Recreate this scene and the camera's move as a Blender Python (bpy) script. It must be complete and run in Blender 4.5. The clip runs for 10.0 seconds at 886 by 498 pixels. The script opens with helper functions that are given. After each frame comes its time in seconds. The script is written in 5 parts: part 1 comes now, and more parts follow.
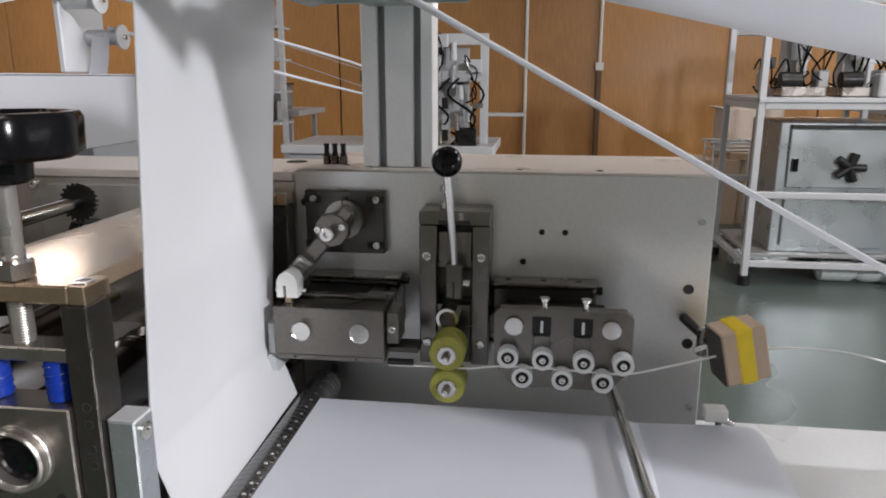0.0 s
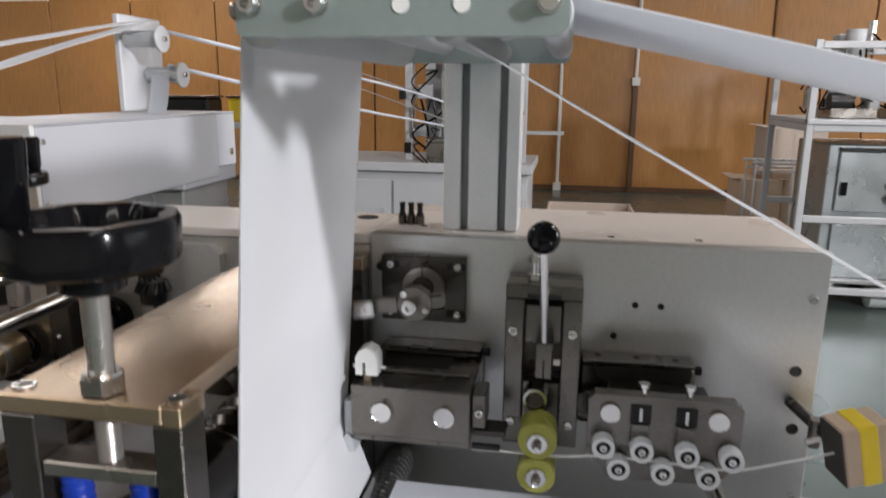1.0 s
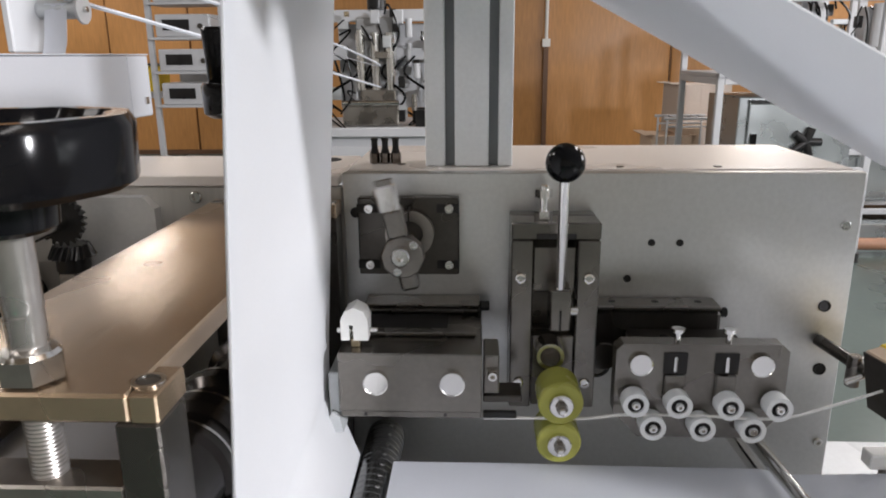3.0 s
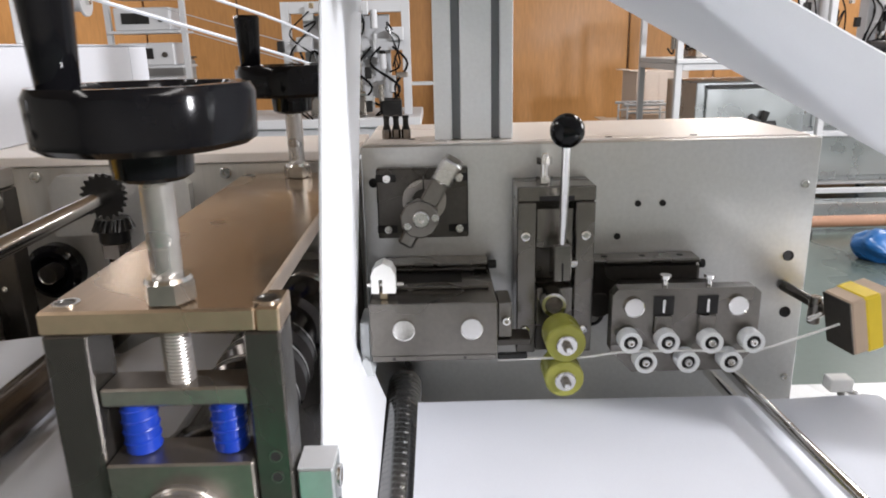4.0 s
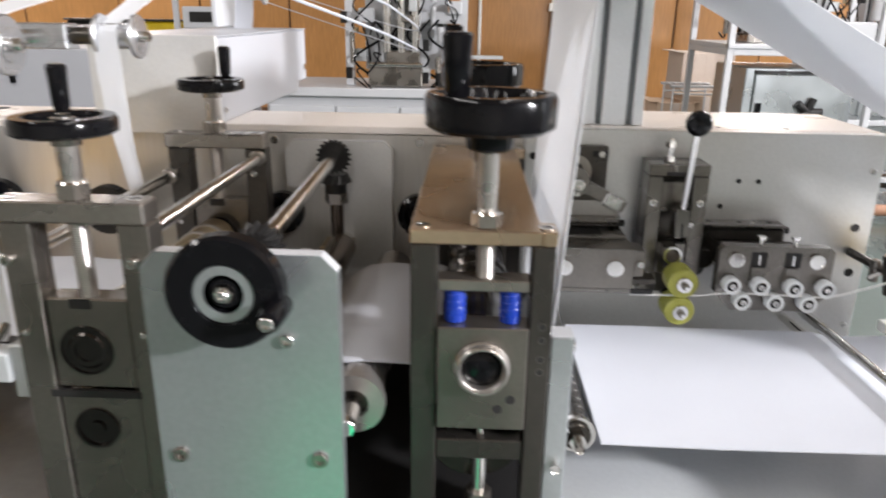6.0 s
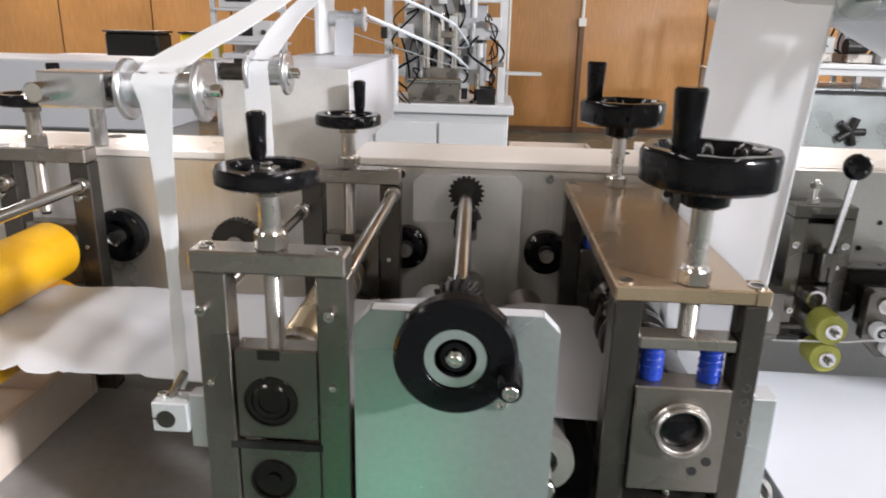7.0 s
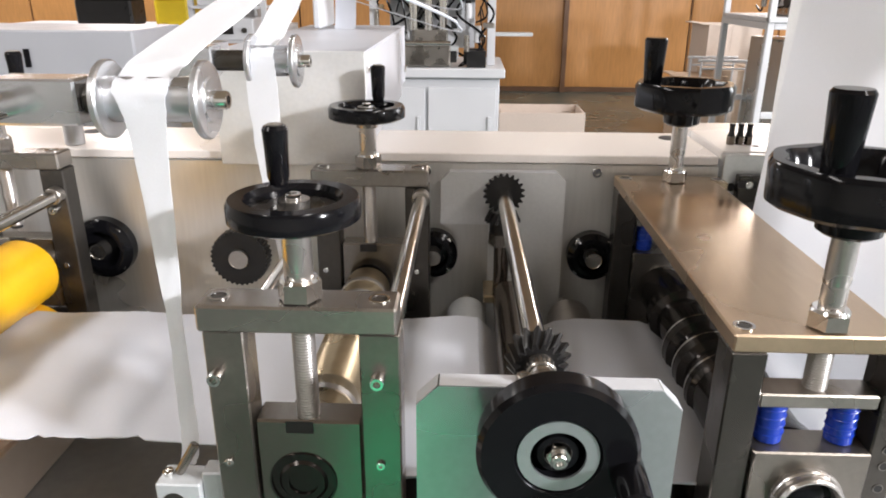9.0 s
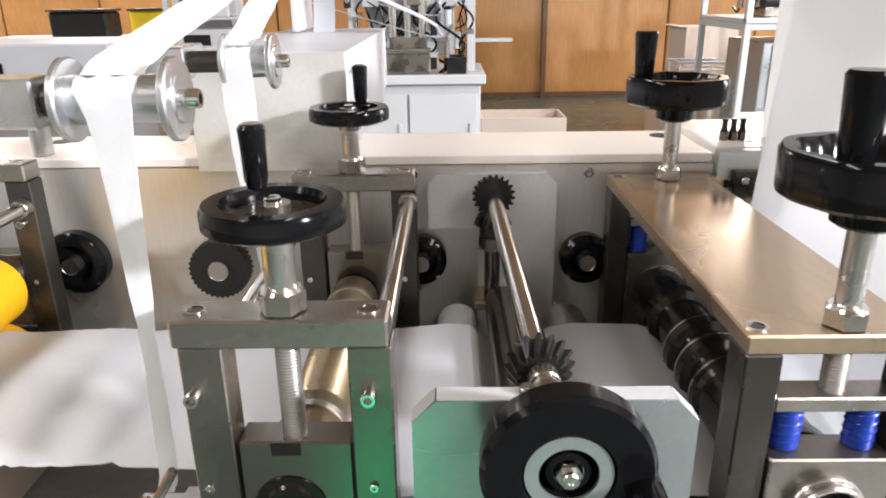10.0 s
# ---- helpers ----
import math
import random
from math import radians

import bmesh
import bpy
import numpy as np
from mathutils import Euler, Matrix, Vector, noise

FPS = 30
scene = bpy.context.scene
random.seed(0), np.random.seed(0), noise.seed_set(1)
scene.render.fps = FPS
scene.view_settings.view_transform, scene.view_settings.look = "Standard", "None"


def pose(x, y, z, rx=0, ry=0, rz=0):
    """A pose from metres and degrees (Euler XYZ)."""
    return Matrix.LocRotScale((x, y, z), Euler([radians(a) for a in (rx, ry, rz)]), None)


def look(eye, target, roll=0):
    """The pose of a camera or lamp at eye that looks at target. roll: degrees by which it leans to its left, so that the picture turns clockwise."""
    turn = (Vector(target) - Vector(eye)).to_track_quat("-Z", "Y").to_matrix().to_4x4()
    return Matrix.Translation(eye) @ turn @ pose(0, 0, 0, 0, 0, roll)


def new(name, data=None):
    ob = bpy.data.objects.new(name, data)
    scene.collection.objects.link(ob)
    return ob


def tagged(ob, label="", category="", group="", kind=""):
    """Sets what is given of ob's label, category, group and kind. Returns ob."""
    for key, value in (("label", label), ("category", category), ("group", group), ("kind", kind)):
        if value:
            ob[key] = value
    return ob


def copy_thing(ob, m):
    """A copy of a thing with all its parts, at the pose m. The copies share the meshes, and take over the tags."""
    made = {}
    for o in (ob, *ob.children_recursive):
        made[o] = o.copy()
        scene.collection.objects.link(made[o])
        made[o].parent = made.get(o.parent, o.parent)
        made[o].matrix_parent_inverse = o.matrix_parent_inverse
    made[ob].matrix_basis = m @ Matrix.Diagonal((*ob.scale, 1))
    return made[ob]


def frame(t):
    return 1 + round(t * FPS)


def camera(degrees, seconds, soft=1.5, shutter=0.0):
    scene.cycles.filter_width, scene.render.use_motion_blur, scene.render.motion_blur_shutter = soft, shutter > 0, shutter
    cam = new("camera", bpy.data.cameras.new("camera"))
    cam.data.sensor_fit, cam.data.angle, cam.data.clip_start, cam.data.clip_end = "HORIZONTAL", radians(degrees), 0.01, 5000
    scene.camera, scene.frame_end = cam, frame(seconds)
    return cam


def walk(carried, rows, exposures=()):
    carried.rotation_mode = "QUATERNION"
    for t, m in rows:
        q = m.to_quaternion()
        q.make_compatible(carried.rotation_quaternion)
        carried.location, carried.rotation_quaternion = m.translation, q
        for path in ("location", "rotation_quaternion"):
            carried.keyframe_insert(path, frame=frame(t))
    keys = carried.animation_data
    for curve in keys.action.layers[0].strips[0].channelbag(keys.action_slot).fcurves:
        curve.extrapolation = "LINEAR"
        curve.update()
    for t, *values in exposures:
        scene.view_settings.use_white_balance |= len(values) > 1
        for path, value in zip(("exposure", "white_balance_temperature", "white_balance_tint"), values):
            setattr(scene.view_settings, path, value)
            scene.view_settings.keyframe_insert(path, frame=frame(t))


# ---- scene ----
cam = camera(64.2, 10.0, soft=1.8, shutter=0.4)
PATH = [
    (0, (0.038, -0.008, 1.285), (-0.221, 1.918, 0.814), -0.0),
    (0.5, (0.01, 0.017, 1.288), (-0.276, 1.939, 0.815), 0.9),
    (1, (-0.024, 0.038, 1.331), (-0.361, 1.959, 0.886), 0.5),
    (1.5, (-0.047, 0.071, 1.357), (-0.366, 2.003, 0.951), -0.3),
    (2, (-0.065, 0.103, 1.348), (-0.337, 2.035, 0.909), 1.2),
    (2.5, (-0.084, 0.12, 1.311), (-0.272, 2.052, 0.827), -0.1),
    (3, (-0.1, 0.121, 1.285), (-0.194, 2.048, 0.756), -0.5),
    (3.2, (-0.109, 0.114, 1.281), (-0.188, 2.039, 0.742), -0.9),
    (4.3, (-0.159, 0.02, 1.278), (-0.103, 1.938, 0.713), -0.9),
    (4.5, (-0.175, -0.001, 1.273), (-0.088, 1.913, 0.699), -0.5),
    (5, (-0.2, -0.056, 1.282), (-0.095, 1.864, 0.732), -0.1),
    (5.5, (-0.222, -0.118, 1.289), (-0.125, 1.779, 0.662), 0.1),
    (6, (-0.278, -0.142, 1.317), (-0.34, 1.755, 0.687), 0.9),
    (6.2, (-0.315, -0.145, 1.332), (-0.395, 1.745, 0.683), 1.8),
    (7.3, (-0.428, -0.109, 1.345), (-0.573, 1.796, 0.755), 0.5),
    (7.5, (-0.433, -0.098, 1.356), (-0.605, 1.793, 0.728), 0.0),
    (8, (-0.434, -0.062, 1.359), (-0.576, 1.819, 0.694), -0.3),
    (8.5, (-0.452, -0.029, 1.357), (-0.542, 1.844, 0.663), -0.1),
    (9, (-0.468, -0.014, 1.352), (-0.531, 1.857, 0.649), 0.3),
    (9.5, (-0.471, -0.007, 1.342), (-0.451, 1.868, 0.646), -0.7),
    (10, (-0.473, 0.01, 1.341), (-0.492, 1.889, 0.658), -0.7),
]
EXPOSURES = [(0.0, -0.54), (1.0, -0.46), (2.0, -0.42), (3.0, -0.22), (4.5, 0.34), (6.0, 0.36), (7.5, 0.34), (8.5, 0.58), (9.5, 0.60), (10.0, 0.76)]
walk(cam, [(t, look(eye, target, roll)) for t, eye, target, roll in PATH], EXPOSURES)

# ---- world and large lights ----
world = bpy.data.worlds.new("world")
scene.world = world
world.use_nodes = True
world.node_tree.nodes["Background"].inputs[0].default_value = (0.75, 0.85, 1.0, 1)
world.node_tree.nodes["Background"].inputs[1].default_value = 0.3


def area_lamp(name, place, target, sx, sy, watts, colour):
    data = bpy.data.lights.new(name, "AREA")
    data.shape, data.size, data.size_y, data.energy, data.color = "RECTANGLE", sx, sy, watts, colour
    ob = new(name, data)
    ob.matrix_world = look(place, target)
    return ob


# daylight through the wide window of the right-hand wall, ceiling lamps, and a bright floodlight in front to the right
area_lamp("window_daylight", (7.7, 3.2, 2.9), (0, 0.6, 1.0), 5.0, 1.9, 330, (0.96, 0.955, 1.0))
FLOODLIGHT = (4.10, -2.08, 2.85)
area_lamp("floodlight_beam", FLOODLIGHT, (0, 0.5, 1.05), 0.36, 0.36, 370, (0.96, 0.955, 1.0))
# unseen lamps; the last four are added to brighten partition and back wall
CEILING_LAMPS = [(-3.0, -1.8), (1.6, -1.8), (-3.4, 1.5), (2.2, 3.2), (-5.8, 7.0), (5.2, 7.0), (-5.6, 10.9), (4.2, 10.9)]
for lx, ly in CEILING_LAMPS:
    area_lamp("ceiling_lamp_light", (lx, ly, 3.60), (lx, ly, 0), 0.5, 2.2, 28 if ly < 0 else 125 if ly > 10 else 105 if ly > 5 else 58, (1.0, 0.945, 0.95))


# ---- materials ----
def material(name, colour, rough=0.5, metal=0.0, vary=0.12, grain=60.0, stain=6.0, bump=0.08, stretch=(1, 1, 1),
             rvary=0.12, coat=0.0, translucent=0.0, random_vary=0.0, spec=0.5):
    m = bpy.data.materials.new(name)
    m.use_nodes = True
    nt = m.node_tree
    n, l = nt.nodes, nt.links
    bsdf = n["Principled BSDF"]
    tex = n.new("ShaderNodeTexCoord")
    mp = n.new("ShaderNodeMapping")
    mp.inputs["Scale"].default_value = stretch
    l.new(tex.outputs["Object"], mp.inputs["Vector"])
    fine = n.new("ShaderNodeTexNoise")
    fine.inputs["Scale"].default_value, fine.inputs["Detail"].default_value = grain, 4
    big = n.new("ShaderNodeTexNoise")
    big.inputs["Scale"].default_value, big.inputs["Detail"].default_value = stain, 3
    l.new(mp.outputs[0], fine.inputs["Vector"])
    l.new(tex.outputs["Object"], big.inputs["Vector"])
    mix = n.new("ShaderNodeMath")
    mix.operation = "ADD"
    l.new(fine.outputs[0], mix.inputs[0])
    l.new(big.outputs[0], mix.inputs[1])
    ramp = n.new("ShaderNodeMapRange")
    ramp.inputs["From Min"].default_value, ramp.inputs["From Max"].default_value = 0.6, 1.4
    ramp.inputs["To Min"].default_value, ramp.inputs["To Max"].default_value = 1 - vary, 1 + vary
    l.new(mix.outputs[0], ramp.inputs["Value"])
    value = ramp.outputs[0]
    if random_vary:
        info = n.new("ShaderNodeObjectInfo")
        r2 = n.new("ShaderNodeMapRange")
        r2.inputs["To Min"].default_value, r2.inputs["To Max"].default_value = 1 - random_vary, 1 + random_vary
        l.new(info.outputs["Random"], r2.inputs["Value"])
        mul = n.new("ShaderNodeMath")
        mul.operation = "MULTIPLY"
        l.new(value, mul.inputs[0])
        l.new(r2.outputs[0], mul.inputs[1])
        value = mul.outputs[0]
    vm = n.new("ShaderNodeVectorMath")
    vm.operation = "SCALE"
    vm.inputs[0].default_value = colour
    l.new(value, vm.inputs["Scale"])
    l.new(vm.outputs[0], bsdf.inputs["Base Color"])
    rr = n.new("ShaderNodeMapRange")
    rr.interpolation_type = "SMOOTHERSTEP"
    rr.inputs["From Min"].default_value, rr.inputs["From Max"].default_value = 0.15, 0.85
    rr.inputs["To Min"].default_value, rr.inputs["To Max"].default_value = max(0.03, rough - rvary), min(1, rough + rvary)
    l.new(big.outputs[0], rr.inputs["Value"])
    l.new(rr.outputs[0], bsdf.inputs["Roughness"])
    bsdf.inputs["Metallic"].default_value = metal
    bsdf.inputs["Specular IOR Level"].default_value = spec
    bsdf.inputs["Coat Weight"].default_value = coat
    if bump:
        bp = n.new("ShaderNodeBump")
        bp.inputs["Strength"].default_value, bp.inputs["Distance"].default_value = bump, 0.001
        l.new(fine.outputs[0], bp.inputs["Height"])
        l.new(bp.outputs[0], bsdf.inputs["Normal"])
    if translucent:
        tr = n.new("ShaderNodeBsdfTranslucent")
        l.new(vm.outputs[0], tr.inputs["Color"])
        ms = n.new("ShaderNodeMixShader")
        ms.inputs[0].default_value = translucent
        l.new(bsdf.outputs[0], ms.inputs[1])
        l.new(tr.outputs[0], ms.inputs[2])
        l.new(ms.outputs[0], n["Material Output"].inputs["Surface"])
    return m


STEEL = material("ground_steel", (0.36, 0.335, 0.305), 0.27, 0.94, 0.10, 220, 9, 0.05, (1, 0.12, 1))
UNIT_STEEL = material("satin_tool_steel", (0.20, 0.187, 0.170), 0.28, 0.92, 0.12, 220, 9, 0.05, (1, 0.12, 1))
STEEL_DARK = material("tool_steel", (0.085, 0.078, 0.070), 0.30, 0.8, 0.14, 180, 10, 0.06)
# tan of the mirrored plywood is put into this steel's base colour
TAN_REFLECTION_STEEL = material("tan_reflection_steel", (0.54, 0.41, 0.285), 0.24, 0.92, 0.10, 220, 7, 0.05, (1, 0.12, 1))
ROLLER_STEEL = material("dark_polished_roller", (0.20, 0.20, 0.20), 0.20, 0.9, 0.1, 120, 12, 0.03, rvary=0.06)
COLUMN = material("pale_anodised_profile", (0.84, 0.86, 0.87), 0.45, 0.0, 0.05, 300, 5, 0.03)
ALU_TURNED = material("turned_aluminium", (0.60, 0.61, 0.63), 0.28, 0.9, 0.08, 160, 12, 0.03)
CHROME = material("polished_steel", (0.72, 0.71, 0.69), 0.16, 1.0, 0.05, 120, 14, 0.02, rvary=0.06)
ALU = material("anodised_aluminium", (0.50, 0.52, 0.53), 0.42, 0.3, 0.06, 300, 5, 0.03)
SLOT_SHADE = material("slot_shadow_aluminium", (0.20, 0.21, 0.22), 0.5, 0.5, 0.06, 300, 5, 0.03)
PLATE = material("milled_grey_plate", (0.63, 0.63, 0.62), 0.36, 0.9, 0.07, 260, 4, 0.03)
GALV = material("satin_galvanised_plate", (0.44, 0.47, 0.48), 0.29, 0.75, 0.08, 200, 5, 0.03, rvary=0.06)
BRACKET = material("grey_green_bracket_metal", (0.36, 0.43, 0.42), 0.36, 0.6, 0.06, 200, 5, 0.03)
CREAM = material("cream_powder_coat", (0.86, 0.81, 0.77), 0.30, 0.0, 0.03, 400, 4, 0.04)
WHITE = material("white_powder_coat", (0.52, 0.53, 0.55), 0.40, 0.0, 0.03, 400, 4, 0.04)
BLACK = material("black_gloss_plastic", (0.005, 0.005, 0.006), 0.14, 0.0, 0.2, 100, 12, 0.02, rvary=0.05, spec=0.2)
BLACK_OX = material("blackened_steel", (0.014, 0.0135, 0.0135), 0.36, 0.3, 0.25, 120, 12, 0.06)
WEB = material("white_nonwoven_fabric", (0.66, 0.68, 0.73), 0.85, 0.0, 0.03, 900, 14, 0.12, translucent=0.22)
BAND = material("white_meltblown_fabric", (0.84, 0.85, 0.87), 0.8, 0.0, 0.025, 900, 9, 0.10, translucent=0.44)
YELLOW_PU = material("yellow_polyurethane", (0.46, 0.46, 0.10), 0.28, 0.0, 0.12, 60, 20, 0.04, translucent=0.25)
YELLOW = material("orange_yellow_rubber", (0.86, 0.46, 0.01), 0.35, 0.0, 0.08, 80, 8, 0.04)
YELLOW_TAPE = material("yellow_tape", (0.85, 0.62, 0.02), 0.4, 0.0, 0.06, 80, 8, 0.03)
BLUE = material("blue_spring_paint", (0.006, 0.035, 0.32), 0.35, 0.0, 0.15, 80, 20, 0.05)
BLUE_PLASTIC = material("blue_plastic", (0.012, 0.10, 0.30), 0.35, 0.0, 0.15, 30, 8, 0.05)
OILED = material("oiled_black_steel", (0.055, 0.05, 0.047), 0.16, 0.9, 0.15, 120, 12, 0.03, rvary=0.06)
PRESSURE = material("dark_brown_polished_steel", (0.15, 0.125, 0.105), 0.20, 0.9, 0.12, 120, 12, 0.03, (1, 0.1, 1), rvary=0.06)
TURNED = material("turned_bright_steel", (0.48, 0.455, 0.43), 0.30, 0.88, 0.10, 160, 12, 0.04)
LIGHT_GREY = material("light_grey_sheet_metal", (0.38, 0.39, 0.42), 0.40, 0.0, 0.04, 300, 4, 0.04)
BOX_WHITE = material("white_sheet_metal_paint", (0.40, 0.41, 0.44), 0.38, 0.0, 0.03, 300, 4, 0.04)
PALE_PLATE = material("pale_satin_plate", (0.68, 0.68, 0.67), 0.36, 0.45, 0.06, 260, 4, 0.03)
WALL_STEEL = material("brushed_wall_steel", (0.60, 0.585, 0.555), 0.34, 0.62, 0.08, 240, 5, 0.04, (1, 1, 0.1))
BRUSHED = material("brushed_brown_steel", (0.23, 0.21, 0.187), 0.28, 0.9, 0.10, 220, 8, 0.05, (1, 0.12, 1))
BRASS = material("bronze", (0.44, 0.36, 0.24), 0.28, 0.95, 0.12, 120, 12, 0.04)
WHITE_PLASTIC = material("white_plastic", (0.82, 0.82, 0.80), 0.35, 0.0, 0.03, 200, 10, 0.03)
PLY = material("varnished_plywood", (0.44, 0.212, 0.066), 0.42, 0.0, 0.22, 7, 1.2, 0.05, (6, 1, 0.7), random_vary=0.08)
PLY_EDGE = material("dark_wood_batten", (0.12, 0.06, 0.03), 0.5, 0.0, 0.2, 20, 3, 0.05, (6, 1, 0.7))
WALL_PAINT = material("off_white_wall_paint", (0.70, 0.68, 0.63), 0.7, 0.0, 0.05, 40, 0.8, 0.05)
CONCRETE = material("warm_ceiling_sheet", (0.34, 0.25, 0.17), 0.7, 0.0, 0.08, 20, 0.7, 0.08)
BACK_PAINT = material("yellowish_tan_wall_paint", (0.76, 0.62, 0.42), 0.7, 0.0, 0.06, 40, 0.8, 0.05)
EPOXY = material("grey_green_floor_epoxy", (0.085, 0.110, 0.100), 0.28, 0.0, 0.10, 30, 0.9, 0.04, rvary=0.1)
GREEN_REFLECTOR = material("bright_green_reflector", (0.04, 0.78, 0.36), 0.4, 0.0, 0.10, 30, 0.9, 0.04)
DECK = material("painted_grey_deck", (0.56, 0.58, 0.59), 0.32, 0.1, 0.06, 200, 3, 0.03)
# near-black: paints the shade in openings and machine body; also seals and panes
PIT = material("near_black_shade_and_seals", (0.018, 0.017, 0.017), 0.6, 0.2, 0.2, 60, 5, 0.06)
CARD = material("tan_cardboard", (0.55, 0.42, 0.31), 0.8, 0.0, 0.08, 60, 3, 0.08, random_vary=0.1)
PINK_CARD = material("pale_pinkish_box_board", (0.62, 0.53, 0.46), 0.8, 0.0, 0.06, 60, 3, 0.08)
GREY_BOX = material("grey_machine_casting", (0.30, 0.30, 0.30), 0.45, 0.3, 0.12, 80, 8, 0.06)
PIPE_W = material("white_pvc_pipe", (0.75, 0.74, 0.70), 0.4, 0.0, 0.05, 60, 4, 0.03)
COPPER = material("brown_paper_tube", (0.34, 0.18, 0.11), 0.5, 0.0, 0.12, 40, 5, 0.05)
FILM = material("cloudy_plastic_film", (0.62, 0.66, 0.66), 0.25, 0.0, 0.12, 40, 9, 0.2)
LAMP_GLOW = bpy.data.materials.new("lamp_diffuser")
LAMP_GLOW.use_nodes = True
LAMP_GLOW.node_tree.nodes["Principled BSDF"].inputs["Emission Color"].default_value = (1, 0.96, 0.9, 1)
LAMP_GLOW.node_tree.nodes["Principled BSDF"].inputs["Emission Strength"].default_value = 6.0
SKY_GLOW = bpy.data.materials.new("bright_sky")
SKY_GLOW.use_nodes = True
SKY_GLOW.node_tree.nodes["Principled BSDF"].inputs["Emission Color"].default_value = (0.9, 0.96, 1, 1)
SKY_GLOW.node_tree.nodes["Principled BSDF"].inputs["Emission Strength"].default_value = 2.5


# ---- mesh building ----
AXES = {"x": Matrix.Rotation(radians(90), 4, "Y"), "y": Matrix.Rotation(radians(-90), 4, "X"), "z": Matrix.Identity(4)}


class Shape:
    """A bmesh in world metres, to which simple solids are added."""

    def __init__(self):
        self.bm = bmesh.new()

    def _take(self, verts, m):
        bmesh.ops.transform(self.bm, matrix=m, verts=verts)

    def box(self, x0, x1, y0, y1, z0, z1, bevel=0.0012, m=None):
        got = bmesh.ops.create_cube(self.bm, size=1.0)["verts"]
        sx, sy, sz = abs(x1 - x0), abs(y1 - y0), abs(z1 - z0)
        bmesh.ops.scale(self.bm, vec=(sx, sy, sz), verts=got)
        b = min(bevel, 0.3 * min(sx, sy, sz))
        if b > 0:
            edges = list({e for v in got for e in v.link_edges})
            res = bmesh.ops.bevel(self.bm, geom=edges, offset=b, segments=1, affect="EDGES", profile=0.5)
            got = list({v for f in res["faces"] for v in f.verts} | {v for v in got if v.is_valid})
        self._take(got, Matrix.Translation(((x0 + x1) / 2, (y0 + y1) / 2, (z0 + z1) / 2)))
        if m:
            self._take(got, m)
        return self

    def lathe(self, profile, place=(0, 0, 0), axis="z", seg=32, m=None, radius_of=None):
        """Turn a profile of (radius, height) round an axis through place."""
        rings = []
        for k, (r, h) in enumerate(profile):
            ring = []
            for i in range(seg):
                a = 2 * math.pi * i / seg
                rr = radius_of(k, a, r) if radius_of else r
                ring.append(self.bm.verts.new((rr * math.cos(a), rr * math.sin(a), h)))
            rings.append(ring)
        for a, b in zip(rings, rings[1:]):
            for i in range(seg):
                j = (i + 1) % seg
                f = self.bm.faces.new((a[i], a[j], b[j], b[i]))
                f.smooth = True
        for ring, flip in ((rings[0], True), (rings[-1], False)):
            if profile[0 if flip else -1][0] > 1e-5 and not (profile[0] == profile[-1]):
                f = self.bm.faces.new(ring[::-1] if flip else ring)
        verts = [v for ring in rings for v in ring]
        self._take(verts, Matrix.Translation(place) @ AXES[axis])
        if m:
            self._take(verts, m)
        return self

    def cyl(self, place, axis, r, h, seg=24, bevel=0.0008, m=None):
        b = min(bevel, r * 0.3, abs(h) * 0.3)
        return self.lathe([(r - b, 0), (r, b), (r, h - b), (r - b, h)], place, axis, seg, m)

    def tube(self, place, axis, r, inner, h, seg=28, m=None):
        return self.lathe([(inner, 0), (r, 0), (r, h), (inner, h), (inner, 0)], place, axis, seg, m)

    def prism(self, outline, place, axis, h, m=None):
        """An outline of (u, v) raised by h along the axis; flat sided."""
        low = [self.bm.verts.new((u, v, 0)) for u, v in outline]
        top = [self.bm.verts.new((u, v, h)) for u, v in outline]
        n = len(outline)
        for i in range(n):
            j = (i + 1) % n
            self.bm.faces.new((low[i], low[j], top[j], top[i]))
        self.bm.faces.new(low[::-1])
        self.bm.faces.new(top)
        self._take(low + top, Matrix.Translation(place) @ AXES[axis])
        if m:
            self._take(low + top, m)
        return self

    def hexagon(self, place, axis, r, h):
        return self.prism([(r * math.cos(math.pi / 3 * i), r * math.sin(math.pi / 3 * i)) for i in range(6)], place, axis, h)

    def gear(self, place, axis, r, h, teeth, depth=0.0025):
        out = []
        for i in range(teeth):
            for da, rr in ((0.0, r - depth), (0.28, r), (0.52, r), (0.8, r - depth)):
                a = 2 * math.pi * (i + da) / teeth
                out.append((rr * math.cos(a), rr * math.sin(a)))
        return self.prism(out, place, axis, h)

    def cone_gear(self, place, axis, r0, r1, h, teeth, depth=0.003, skew=0.5):
        """A bevel gear: its toothed outline shrinks from r0 to r1 over h."""
        rings = []
        for z, r, turn in ((0, r0 - depth * 1.6, 0), (0, r0, 0), (h, r1, skew), (h, r1 - depth * 1.6, skew)):
            ring = []
            for i in range(teeth):
                for da, dr in ((0.0, depth), (0.25, 0), (0.5, 0), (0.75, depth)):
                    a = 2 * math.pi * (i + da + turn) / teeth
                    rr = r - dr if r in (r0, r1) else r
                    ring.append(self.bm.verts.new((rr * math.cos(a), rr * math.sin(a), z)))
            rings.append(ring)
        n = teeth * 4
        for a, b in zip(rings, rings[1:]):
            for i in range(n):
                j = (i + 1) % n
                self.bm.faces.new((a[i], a[j], b[j], b[i]))
        self.bm.faces.new(rings[0][::-1])
        self.bm.faces.new(rings[-1])
        self._take([v for ring in rings for v in ring], Matrix.Translation(place) @ AXES[axis])
        return self

